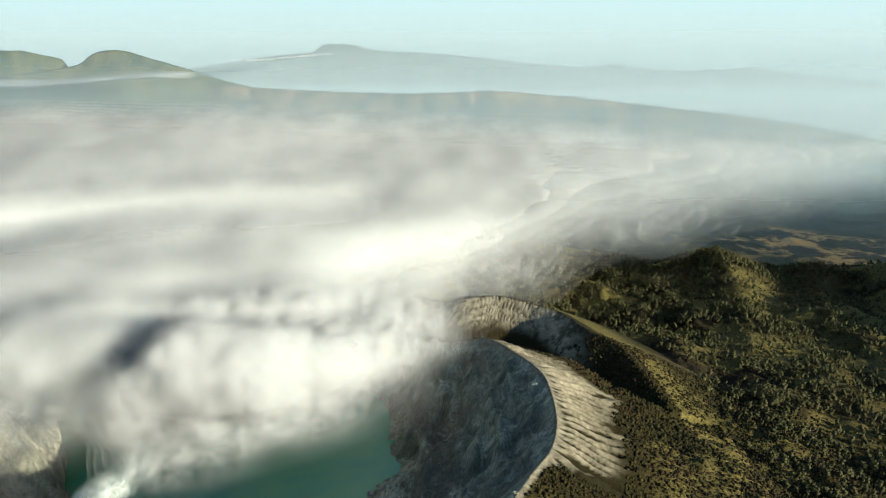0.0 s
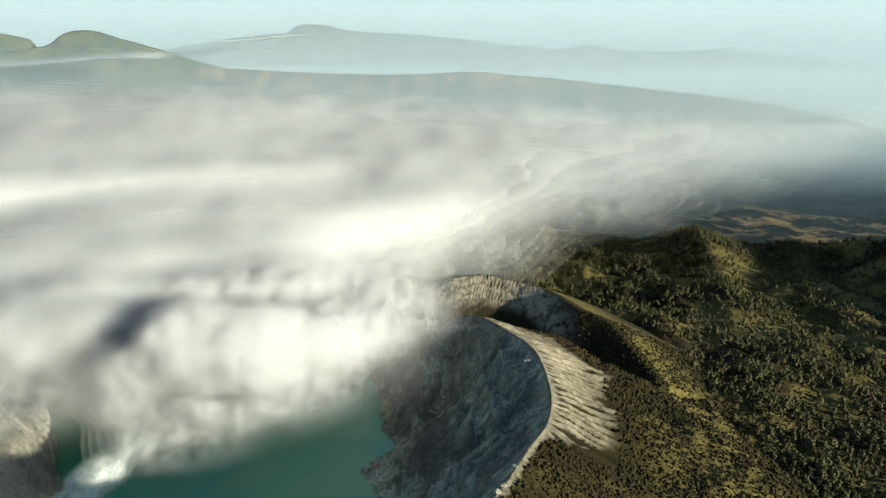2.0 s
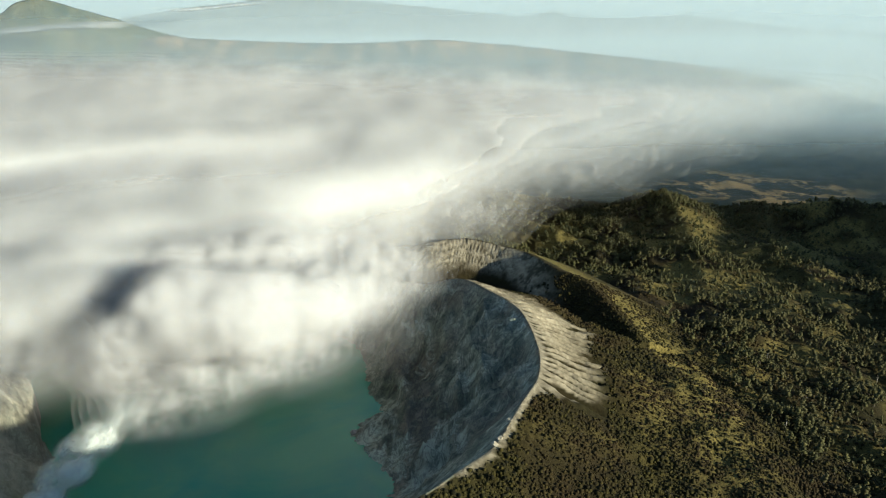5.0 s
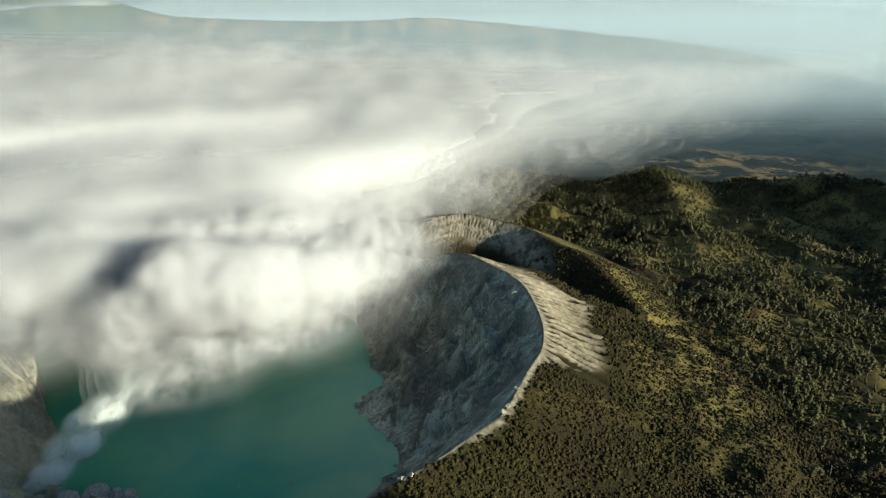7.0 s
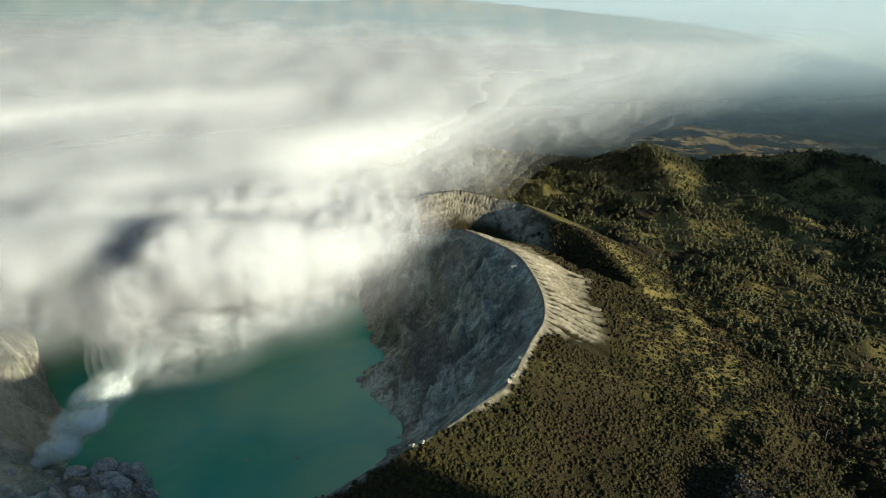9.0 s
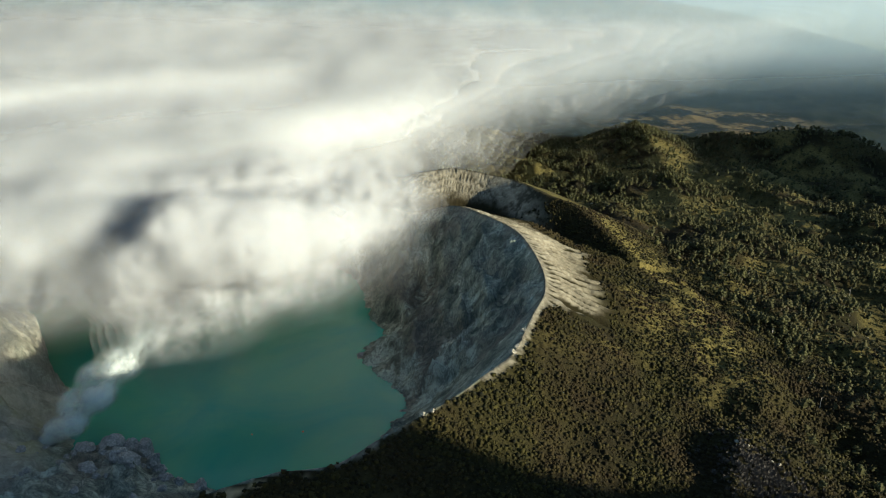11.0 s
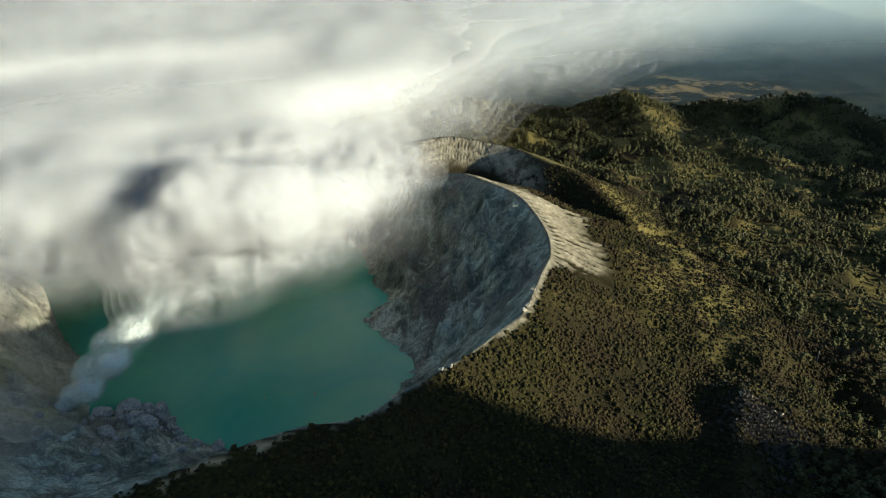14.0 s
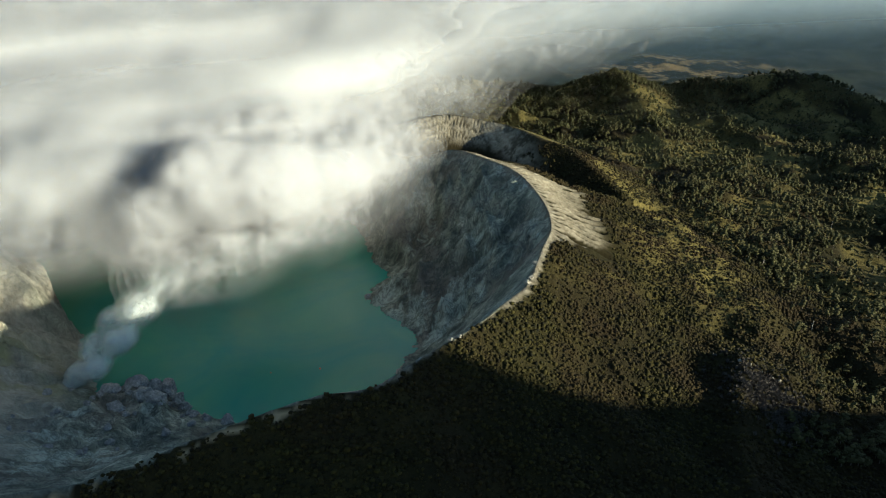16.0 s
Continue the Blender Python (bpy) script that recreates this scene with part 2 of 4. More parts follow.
    run = ac * 6.0 + 0.5 * (x - CREST[ac, 0]) + (fbm(x / 30, y / 30, 71, 3) - 0.5) * 16 + 0.5 * dc
    kr = np.abs((run / 6.5) % 1.0 - 0.5) * 2
    z += knob * (kr - 0.5) * 2.2
    # dark lines put into the colour along the gullies, as the ribs' shadows
    cut = np.abs((saw + (fbm(x / 8, y / 8, 44, 2) - 0.5) * 0.14) % 1.0 - 0.5) + (fbm(x / 30, y / 30, 45, 2) - 0.5) * 0.2
    rib_shade = smooth(0.24, 0.15, cut) * smooth(6, 16, d + 12 * edge)
    ash = ash * (1 - rib_shade) * (1 - 0.45 * smooth(0.2, 0.9, d / ash_w)) * (1 - 0.45 * smooth(930, 985, y) * smooth(0.42, 0.56, fbm(x / 24, y / 24, 29, 3)))
    # the crest's ash gets the same painted lines between its ribs
    knob = knob * (0.3 + 0.7 * smooth(0.12, 0.4, kr))
    ash = np.maximum(np.maximum(ash, np.where(~inner, lip, lip * 0.7) * (1 - 0.95 * smooth(-110, -180, x))), knob)
    z += (fbm(x / 9, y / 9, 2, 3) - 0.5) * 2.2 * smooth(0, 30, d) * (r < 1500) * ~lake
    # cover: dry grass on open slopes, forest on the hills
    grass = smooth(0.46, 0.62, fbm(x / 130, y / 130, 12, 4)) * (1 - 0.5 * smooth(350, 700, d))
    belt = np.exp(-((d - 205) / 55) ** 2) * smooth(560, 700, y) * (x > 0)
    meadow = smooth(0.5, 0.62, fbm(x / 110, y / 110, 18, 4)) * smooth(330, 480, d) * (x > 300)
    # grass cut back to darken the shaded near slope and the painted rib lines
    grass *= (0.12 + 0.88 * smooth(600, 760, y)) * np.where(east & (y > 690), smooth(80, 130, d), 1)
    open_ridge = np.exp(-((x - np.interp(y, (1250, 1334, 1500, 1556, 1700, 1878), (775, 739, 738, 692, 699, 714))) / 55) ** 2) * smooth(1180, 1280, y) * smooth(1930, 1840, y)
    open_ridge *= smooth(0.38, 0.52, fbm(x / 45, y / 45, 19, 4))
    grass = np.maximum(np.maximum(np.maximum(grass * 0.8, belt), meadow), open_ridge) * np.where(bowl | (dc < 14), 0.1, 1)
    field = smooth(1.25, 0.6, np.hypot((x - 1430) / 430, (y - 3000) / 300) + (fbm(x / 160, y / 160, 52, 3) - 0.5) * 0.9)
    far = smooth(1500, 2100, r)
    # the high mountain behind, unseen, its outline shaped to cast the near slope's shadow
    off = np.hypot(x - 860, y + 285)
    peak = 632 - 0.95 * off - 1.65 * np.clip(off - 250, 0, 35) + 0.2 * np.clip(off - 285, 0, None)
    z = np.maximum(z, np.where(y < 480, peak + (rough - 0.5) * 34, -1e4))
    # an unseen eastern ridge, added to shade the valleys behind the forest
    u, w = 0.469 * x + 0.883 * y, 0.883 * x - 0.469 * y
    z = np.maximum(z, -300 + (482 + (rough - 0.5) * 90) * smooth(1600, 1745, u) * smooth(2640, 2400, u) - 0.75 * np.abs(w - 1000))
    # a lens-shaped hollow cut into the scrub to hold a dark patch of shade
    z -= 9 * np.exp(-((x - 212) / 17) ** 2 - ((y - 668 - 0.1 * (x - 212)) / 5) ** 2)
    sulphur = np.exp(-(((x + 478) / 50) ** 2 + ((y - 735) / 45) ** 2)) * inner * smooth(0.35, 0.6, fbm(x / 25, y / 25, 21, 3))
    # pale clay of the west wall, lightened further for light off cloud and sky
    lit_clay = np.where(inner, smooth(-400, -470, x) * (0.35 + 0.65 * smooth(0.35, 0.6, fbm(x / 40, y / 40, 27, 4))), 0)
    rock = np.where(inner, 1.0, 0.0)
    return [v.reshape(shape) for v in (z, rock, ash, grass, np.maximum(path, 0), far, sulphur, lit_clay, d, np.where(inner, -1.0, 1.0), field)]


GX = axis([(-4600, -1600, 150), (-1600, -720, 40), (-720, -600, 8), (-600, -120, 3.8), (-120, 60, 3.2), (60, 215, 1.6), (215, 300, 2.6), (300, 520, 4.4), (520, 1400, 9), (1400, 2200, 22), (2200, 4700, 100)])
GY = axis([(-3000, -900, 150), (-900, 300, 40), (300, 420, 8), (420, 690, 3.6), (690, 720, 2.4), (720, 1000, 1.6), (1000, 1080, 2.9), (1080, 1320, 3.6), (1320, 2200, 9), (2200, 3400, 22), (3400, 4700, 50)])
X, Y = np.meshgrid(GX, GY)
LAND = land(X, Y)
Z = LAND[0]


def ground_height(x, y):
    """Bilinear height of the ground sheet."""
    x, y = np.asarray(x, float), np.asarray(y, float)
    i = np.clip(np.searchsorted(GX, x) - 1, 0, len(GX) - 2)
    j = np.clip(np.searchsorted(GY, y) - 1, 0, len(GY) - 2)
    u, v = (x - GX[i]) / (GX[i + 1] - GX[i]), (y - GY[j]) / (GY[j + 1] - GY[j])
    return (Z[j, i] * (1 - u) + Z[j, i + 1] * u) * (1 - v) + (Z[j + 1, i] * (1 - u) + Z[j + 1, i + 1] * u) * v


def ground_mask(k, x, y):
    i = np.clip(np.searchsorted(GX, x) - 1, 0, len(GX) - 2)
    j = np.clip(np.searchsorted(GY, y) - 1, 0, len(GY) - 2)
    return LAND[k][j, i]


def grid_faces(nx, ny):
    i = np.arange(nx * ny).reshape(ny, nx)
    return np.stack([i[:-1, :-1], i[:-1, 1:], i[1:, 1:], i[1:, :-1]], -1).reshape(-1, 4)



# ---- materials ----
def ground_material():
    n = Nodes("volcanic_ground")
    rock, ash, grass, path, far = (n.attribute(k).outputs["Fac"] for k in ("rock", "ash", "grass", "path", "far"))
    fine, mid, big = n.noise(0.3, 8, 0.78), n.noise(0.06, 5), n.noise(0.012, 4)
    scrub = n.mix(mid, (0.009, 0.0085, 0.0035), (0.025, 0.021, 0.008))
    scrub = n.mix(n.ramp(fine, [(0.35, 0.0), (0.7, 1.0)]), scrub, (0.021, 0.02, 0.007))
    scrub = n.mix(n.ramp(big, [(0.4, 0.0), (0.65, 0.6)]), scrub, (0.028, 0.019, 0.011))
    dry = n.mix(n.ramp(fine, [(0.35, 0.0), (0.65, 1.0)]), (0.03, 0.027, 0.009), (0.2, 0.163, 0.053))
    col = n.mix(grass, scrub, dry)
    fields = n.mix(n.ramp(n.noise(0.008, 8, 0.7), [(0.5, 0.0), (0.56, 1.0)]), (0.014, 0.018, 0.014), (0.23, 0.155, 0.065))
    # woods; their very dark tone also stands for cloud shade on the plain
    woods = n.mix(n.ramp(n.noise(0.01, 5), [(0.4, 0.0), (0.62, 1.0)]), (0.012, 0.02, 0.016), (0.028, 0.036, 0.024))
    col = n.mix(far, col, n.mix(n.attribute("fields").outputs["Fac"], woods, fields))
    streak = n.noise(0.035, 10, 0.7, stretch=(1.0, 1.0, 0.28), distortion=0.5)
    stone = n.ramp(streak, [(0.34, (0.12, 0.137, 0.108)), (0.45, (0.24, 0.264, 0.204)), (0.54, (0.4, 0.42, 0.325)), (0.64, (0.66, 0.67, 0.53))])
    stone = n.mix(n.ramp(n.noise(0.012, 4), [(0.47, 0.0), (0.62, 0.7)]), stone, (0.215, 0.18, 0.145))
    crack = n.ramp(n.noise(0.07, 8, 0.7, stretch=(1.0, 1.0, 0.4), distortion=1.2), [(0.45, 0.0), (0.5, 0.6), (0.55, 0.0)])
    white = n.math("MULTIPLY", n.ramp(n.noise(0.008, 3), [(0.46, 0.0), (0.56, 1.0)]), n.ramp(n.noise(0.03, 8, 0.7, stretch=(1.0, 1.0, 0.5), distortion=0.7), [(0.47, 0.0), (0.58, 0.9)]))
    stone = n.mix(white, stone, (0.62, 0.7, 0.6))
    stone = n.mix(crack, stone, (0.045, 0.058, 0.062))
    stone = n.mix(n.ramp(fine, [(0.42, 0.0), (0.62, 0.3)]), stone, (0.105, 0.112, 0.1))
    stone = n.mix(n.attribute("lit_clay").outputs["Fac"], stone, n.mix(n.ramp(n.noise(0.09, 9, 0.75, stretch=(1.0, 1.0, 0.4)), [(0.36, 0.0), (0.64, 1.0)]), (0.32, 0.305, 0.25), (0.62, 0.585, 0.47)))
    col = n.mix(rock, col, stone)
    pale = n.mix(n.ramp(n.noise(0.12, 6, 0.7), [(0.35, 0.0), (0.7, 1.0)]), (0.15, 0.13, 0.092), (0.36, 0.325, 0.24))
    col = n.mix(ash, col, pale)
    col = n.mix(n.attribute("sulphur").outputs["Fac"], col, (0.42, 0.4, 0.2))
    col = n.mix(path, col, (0.34, 0.265, 0.16))
    craggy = n.math("ADD", n.math("MULTIPLY", rock, 1.0), 0.3)
    n.bump(n.math("MULTIPLY", n.noise(0.12, 9, 0.66, stretch=(1.0, 1.0, 0.6)), craggy), 1.0, 7.0)
    return n.finish(col, 0.95, 0.1)


def water_material():
    n = Nodes("acid_lake_water")
    col = n.mix(n.ramp(n.noise(0.006, 4, 0.6, distortion=0.8), [(0.35, 0.0), (0.65, 1.0)]), (0.034, 0.265, 0.21), (0.085, 0.315, 0.19))
    n.bump(n.noise(0.25, 5, 0.7, stretch=(1.0, 2.2, 1.0)), 0.12, 0.3)
    return n.finish(col, 0.16, 0.4)


def cloud_material(name, color, scale, gain, soft=0.9):
    """Thin vapour for the haze sheets, the haze's blue put into its colour: light goes through it and comes back from
    it.
    """
    n = Nodes(name)
    dens = n.attribute("vapour").outputs["Fac"]
    wisps = n.noise(scale, 6, 0.58, distortion=0.4)
    d = n.math("ADD", dens, n.math("MULTIPLY", n.math("SUBTRACT", wisps, 0.5), soft))
    d = n.math("MULTIPLY", d, n.math("MULTIPLY", dens, 6.0, True))
    alpha = n.math("MULTIPLY", n.math("ADD", d, 0.0, True), gain, True)
    diffuse = n.node("ShaderNodeBsdfDiffuse", Color=(*color, 1))
    lucent = n.node("ShaderNodeBsdfTranslucent", Color=(*color, 1))
    clear = n.node("ShaderNodeBsdfTransparent")
    both, out = n.node("ShaderNodeMixShader", Fac=0.5), n.node("ShaderNodeMixShader")
    n.link(diffuse.outputs[0], both.inputs[1])
    n.link(lucent.outputs[0], both.inputs[2])
    n.link(alpha, out.inputs[0])
    n.link(clear.outputs[0], out.inputs[1])
    n.link(both.outputs[0], out.inputs[2])
    n.link(out.outputs[0], n.out.inputs["Surface"])
    n.tree.nodes.remove(n.bsdf)
    return n.mat


SUNWARD_NORMAL = (0.8, -0.34, 0.5)   # fixed shading normal towards sun and open sky, which brightens all vapour


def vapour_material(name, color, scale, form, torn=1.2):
    """A veil of vapour, brightened by a fixed normal that faces the sun; its own form shades it only in part."""
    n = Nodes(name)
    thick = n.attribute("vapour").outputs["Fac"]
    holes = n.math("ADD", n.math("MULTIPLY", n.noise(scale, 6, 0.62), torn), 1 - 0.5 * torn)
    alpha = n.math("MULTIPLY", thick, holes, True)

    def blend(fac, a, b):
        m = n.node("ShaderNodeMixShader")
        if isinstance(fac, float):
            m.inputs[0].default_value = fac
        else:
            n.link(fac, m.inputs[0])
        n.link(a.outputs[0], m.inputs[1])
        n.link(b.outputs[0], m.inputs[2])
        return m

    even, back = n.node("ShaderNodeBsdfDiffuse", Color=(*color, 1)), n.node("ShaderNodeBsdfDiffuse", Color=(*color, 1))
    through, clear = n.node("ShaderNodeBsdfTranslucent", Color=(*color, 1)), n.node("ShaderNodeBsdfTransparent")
    # this lobe is turned sunward whichever way the shell faces
    n.link(n.node("ShaderNodeCombineXYZ", X=SUNWARD_NORMAL[0], Y=SUNWARD_NORMAL[1], Z=SUNWARD_NORMAL[2]).outputs[0], even.inputs["Normal"])
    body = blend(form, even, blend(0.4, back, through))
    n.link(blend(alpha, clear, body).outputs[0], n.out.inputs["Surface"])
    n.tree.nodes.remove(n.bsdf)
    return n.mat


GROUND, WATER = ground_material(), water_material()
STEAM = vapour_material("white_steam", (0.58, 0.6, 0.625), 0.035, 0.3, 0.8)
# vent steam in shade: colour raised above the plume's and tinted cyan for skylight
FUME = vapour_material("shaded_vent_steam", (0.9, 0.97, 0.96), 0.12, 0.9, 1.5)
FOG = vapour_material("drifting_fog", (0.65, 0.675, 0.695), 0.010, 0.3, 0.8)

# ---- ground and lake ----
ground = mesh_object("ground", np.stack([X, Y, Z], -1).reshape(-1, 3), grid_faces(len(GX), len(GY)), GROUND)
tagged(ground, "volcano with grey crater walls, ribbed pale ash flank and scrubby slopes", "ground", kind="structure")
for name, values in zip(("rock", "ash", "grass", "path", "far", "sulphur", "lit_clay", "fields"), LAND[1:8] + LAND[10:]):
    attribute(ground.data, name, values)
lx, ly = np.meshgrid(np.linspace(-640, 0, 60), np.linspace(600, 1290, 60))
lake = mesh_object("lake", np.stack([lx, ly, lx * 0], -1).reshape(-1, 3), grid_faces(60, 60), WATER)
tagged(lake, "still turquoise green acid lake filling the crater", "lake", kind="structure")


# ---- cloud ----
# billows of the steam: centre, radii, thickness
VENT = [(-444, 742, 4, 10, 10, 12, 1.0), (-434, 748, 17, 13, 13, 14, 1.0), (-421, 739, 30, 15, 14, 15, 0.95), (-427, 757, 42, 14, 15, 15, 0.85), (-407, 747, 54, 18, 17, 18, 0.95),
        (-418, 764, 66, 14, 14, 15, 0.7), (-394, 757, 80, 20, 19, 20, 0.9), (-401, 741, 96, 16, 17, 18, 0.7), (-378, 762, 108, 22, 21, 23, 0.8), (-388, 775, 124, 18, 18, 19, 0.6),
        (-360, 772, 138, 26, 25, 26, 0.8), (-345, 785, 160, 30, 28, 30, 0.7)]
PUFFS = [(-385, 855, 206, 62, 55, 44, 0.6), (-470, 960, 120, 90, 80, 70, 0.45), (-545, 985, 105, 90, 80, 70, 0.4), (-395, 905, 130, 70, 60, 70, 0.35), (-338, 795, 178, 58, 52, 50, 0.55), (-275, 826, 202, 80, 70, 56, 1.6), (-205, 820, 200, 76, 70, 52, 1.25), (-140, 858, 194, 78, 74, 48, 0.9), (-85, 912, 188, 74, 74, 46, 0.65),
         (-40, 980, 180, 70, 74, 44, 0.5), (-262, 805, 152, 90, 62, 60, 0.45), (-190, 825, 150, 110, 74, 64, 0.32), (-320, 785, 110, 60, 50, 60, 0.26), (-270, 785, 90, 84, 56, 60, 0.24),
         (-120, 875, 152, 115, 92, 66, 0.28), (-300, 960, 196, 120, 70, 52, 0.7), (-190, 1000, 194, 120, 84, 58, 0.8), (-80, 1060, 180, 104, 96, 52, 0.7)]
EDGE = spline([(-900, 850), (-640, 890), (-470, 930), (-330, 985), (-220, 1000), (-80, 1050), (-20, 1150), (50, 1310), (190, 1440), (380, 1580), (650, 1810), (1050, 2200), (1650, 2800), (2500, 3600)], False, 60)


def sea_field(x, y, z):
    """Thickness of the fog: a rolling sea that thins out over the eastern hills."""
    d, at = nearest(x[0].ravel(), y[0].ravel(), EDGE)
    k0, k1 = EDGE[np.clip(at - 1, 0, len(EDGE) - 1)], EDGE[np.clip(at + 1, 0, len(EDGE) - 1)]
    side = (k1[:, 0] - k0[:, 0]) * (y[0].ravel() - k0[:, 1]) - (k1[:, 1] - k0[:, 1]) * (x[0].ravel() - k0[:, 0])
    d = np.where(side > 0, d, -d).reshape(x[0].shape)[None] + (fbm(x / 150, y / 150, z / 120, 4) - 0.5) * 140
    wide = 165 + 0.16 * np.clip(y - 1200, 0, 2600)
    body = smooth(-0.8, 1.4, d / wide)
    band = fbm((x + 0.35 * y) / 620, y / 210, z / 300, 4)
    fine = fbm(x / 90, y / 70, z / 60, 3)
    top = 205 + 50 * (band - 0.5) + 15 * (fine - 0.5) + 30 * smooth(200, -900, x) + 6 * smooth(1300, 1000, y)
    top -= 75 * np.exp(-((y - 1728 - 0.53 * x) / 42) ** 2) * smooth(-60, -300, x)
    top -= 70 * np.exp(-((x - 10) / 140) ** 2 - ((y - 1160) / 110) ** 2)
    floor = 60 + 55 * smooth(0, 350, x) + 70 * smooth(-200, -330, x) * smooth(1150, 1000, y)
    limit = 3150 - 0.16 * np.clip(x + 1500, 0, 3500)
    body = body * smooth(350, -350, y - limit + 500 * (band - 0.5))
    return body * smooth(45, -55, z - top) * smooth(-40, 55, z - floor)


def plume_field(x, y, z):
    """Thickness of the steam: soft balls, eaten into by billows."""
    return billows(x, y, z, PUFFS, 1.0)


def vent_field(x, y, z):
    return billows((x + 440 - 0.38 * z) / 1.25 - 440, (y - 745) / 1.25 + 745, z / 1.1, VENT, 0.4, 1.0)


def billows(x, y, z, puffs, size, deep=0.66):
    f = np.zeros_like(x)
    for cx, cy, cz, a, b, c, w in puffs:
        q = ((x - cx) / a) ** 2 + ((y - cy) / b) ** 2 + ((z - cz) / c) ** 2
        f += w * np.clip(1 - q / 1.5, 0, 1) ** 2
    x, y, z = x / size, y / size, z / size
    puff = 0.0
    for wave, amp in ((64, 0.55), (30, 0.42), (14, 0.3)):
        puff = puff + amp * (np.abs(2 * vnoise(x / wave + 0.31 * wave, y / wave, z / wave + 0.17 * wave) - 1) - 0.4)
    slow = fbm(x / 120, y / 120, z / 90, 2)
    return np.minimum(f, 1.6) + (puff * deep + (slow - 0.5) * 0.55) * smooth(0.0, 0.6, f) - 0.6 * (f < 0.01)


def shell(field, xs, ys, zs, level):
    """The surface on which the field has the given level (a surface net)."""
    nz, ny, nx = field.shape
    solid = field > level
    gz, gy, gx = np.meshgrid(zs, ys, xs, indexing="ij")
    place = np.stack([gx, gy, gz], -1)
    total, count = np.zeros((nz - 1, ny - 1, nx - 1, 3)), np.zeros((nz - 1, ny - 1, nx - 1))
    for ax in range(3):
        lo, hi = [slice(None)] * 3, [slice(None)] * 3
        lo[ax], hi[ax] = slice(0, -1), slice(1, None)
        a, b = field[tuple(lo)], field[tuple(hi)]
        cross = solid[tuple(lo)] != solid[tuple(hi)]
        t = np.where(cross, (level - a) / np.where(np.abs(b - a) < 1e-9, 1, b - a), 0)[..., None]
        p = place[tuple(lo)] * (1 - t) + place[tuple(hi)] * t
        o1, o2 = [k for k in range(3) if k != ax]
        for u in (slice(0, -1), slice(1, None)):
            for v in (slice(0, -1), slice(1, None)):
                w = [slice(None)] * 3
                w[o1], w[o2] = u, v
                total += np.where(cross[tuple(w)][..., None], p[tuple(w)], 0)
                count += cross[tuple(w)]
    number = np.full(count.shape, -1)
    on = count > 0
    number[on] = np.arange(on.sum())
    verts = total[on] / count[on][:, None]
    faces = []
    for ax in range(3):
        lo, hi = [slice(1, -1)] * 3, [slice(1, -1)] * 3
        lo[ax], hi[ax] = slice(0, -1), slice(1, None)
        a, b = solid[tuple(lo)], solid[tuple(hi)]
        o1, o2 = [k for k in range(3) if k != ax]
        idx = np.argwhere(a != b)
        flip = a[a != b]
        if not len(idx):
            continue
        c = idx.copy()
        corner = []
        for du, dv in ((0, 0), (1, 0), (1, 1), (0, 1)):
            e = c.copy()
            e[:, o1] += du
            e[:, o2] += dv
            corner.append(number[e[:, 0], e[:, 1], e[:, 2]])
        q = np.stack(corner, -1)
        turn_it = flip if ax != 1 else ~flip
        q = np.where(turn_it[:, None], q[:, ::-1], q)
        faces.append(q[(q >= 0).all(1)])
    return verts, np.concatenate(faces)


def steam_cloud(name, xs, ys, zs, field, levels, material, soft=None):
    """A billowing cloud as shells one inside another, thin outside and thick within."""
    gz, gy, gx = np.meshgrid(zs, ys, xs, indexing="ij")
    v = field(gx, gy, gz)
    verts, faces, dens, base = [], [], [], 0
    for level, thick in levels:
        p, f = shell(v, xs, ys, zs, level)
        verts.append(p)
        faces.append(f + base)
        low = 1.0 if soft is None else soft(*p.T)
        dens.append(np.full(len(p), thick) * low)
        base += len(p)
    ob = mesh_object(name, np.concatenate(verts), np.concatenate(faces), material)
    attribute(ob.data, "vapour", np.concatenate(dens))
    return ob


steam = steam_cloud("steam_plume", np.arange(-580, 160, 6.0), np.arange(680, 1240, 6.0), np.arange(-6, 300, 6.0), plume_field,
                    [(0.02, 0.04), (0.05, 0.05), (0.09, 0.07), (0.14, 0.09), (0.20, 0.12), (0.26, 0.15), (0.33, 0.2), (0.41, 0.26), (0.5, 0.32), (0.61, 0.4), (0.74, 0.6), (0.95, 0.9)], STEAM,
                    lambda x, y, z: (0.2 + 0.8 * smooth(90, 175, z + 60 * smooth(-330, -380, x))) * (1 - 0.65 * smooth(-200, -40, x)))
tagged(steam, "billowing white sulphur steam rising from the crater vents", "steam", kind="stuff")
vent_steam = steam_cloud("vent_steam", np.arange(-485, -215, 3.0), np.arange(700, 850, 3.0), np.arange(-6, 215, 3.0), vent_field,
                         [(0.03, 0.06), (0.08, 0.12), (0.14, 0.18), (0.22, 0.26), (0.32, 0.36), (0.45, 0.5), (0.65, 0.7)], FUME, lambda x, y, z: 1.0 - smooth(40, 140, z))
tagged(vent_steam, "grey-white puffs of steam from a sulphur vent by the lake", "steam", kind="stuff")
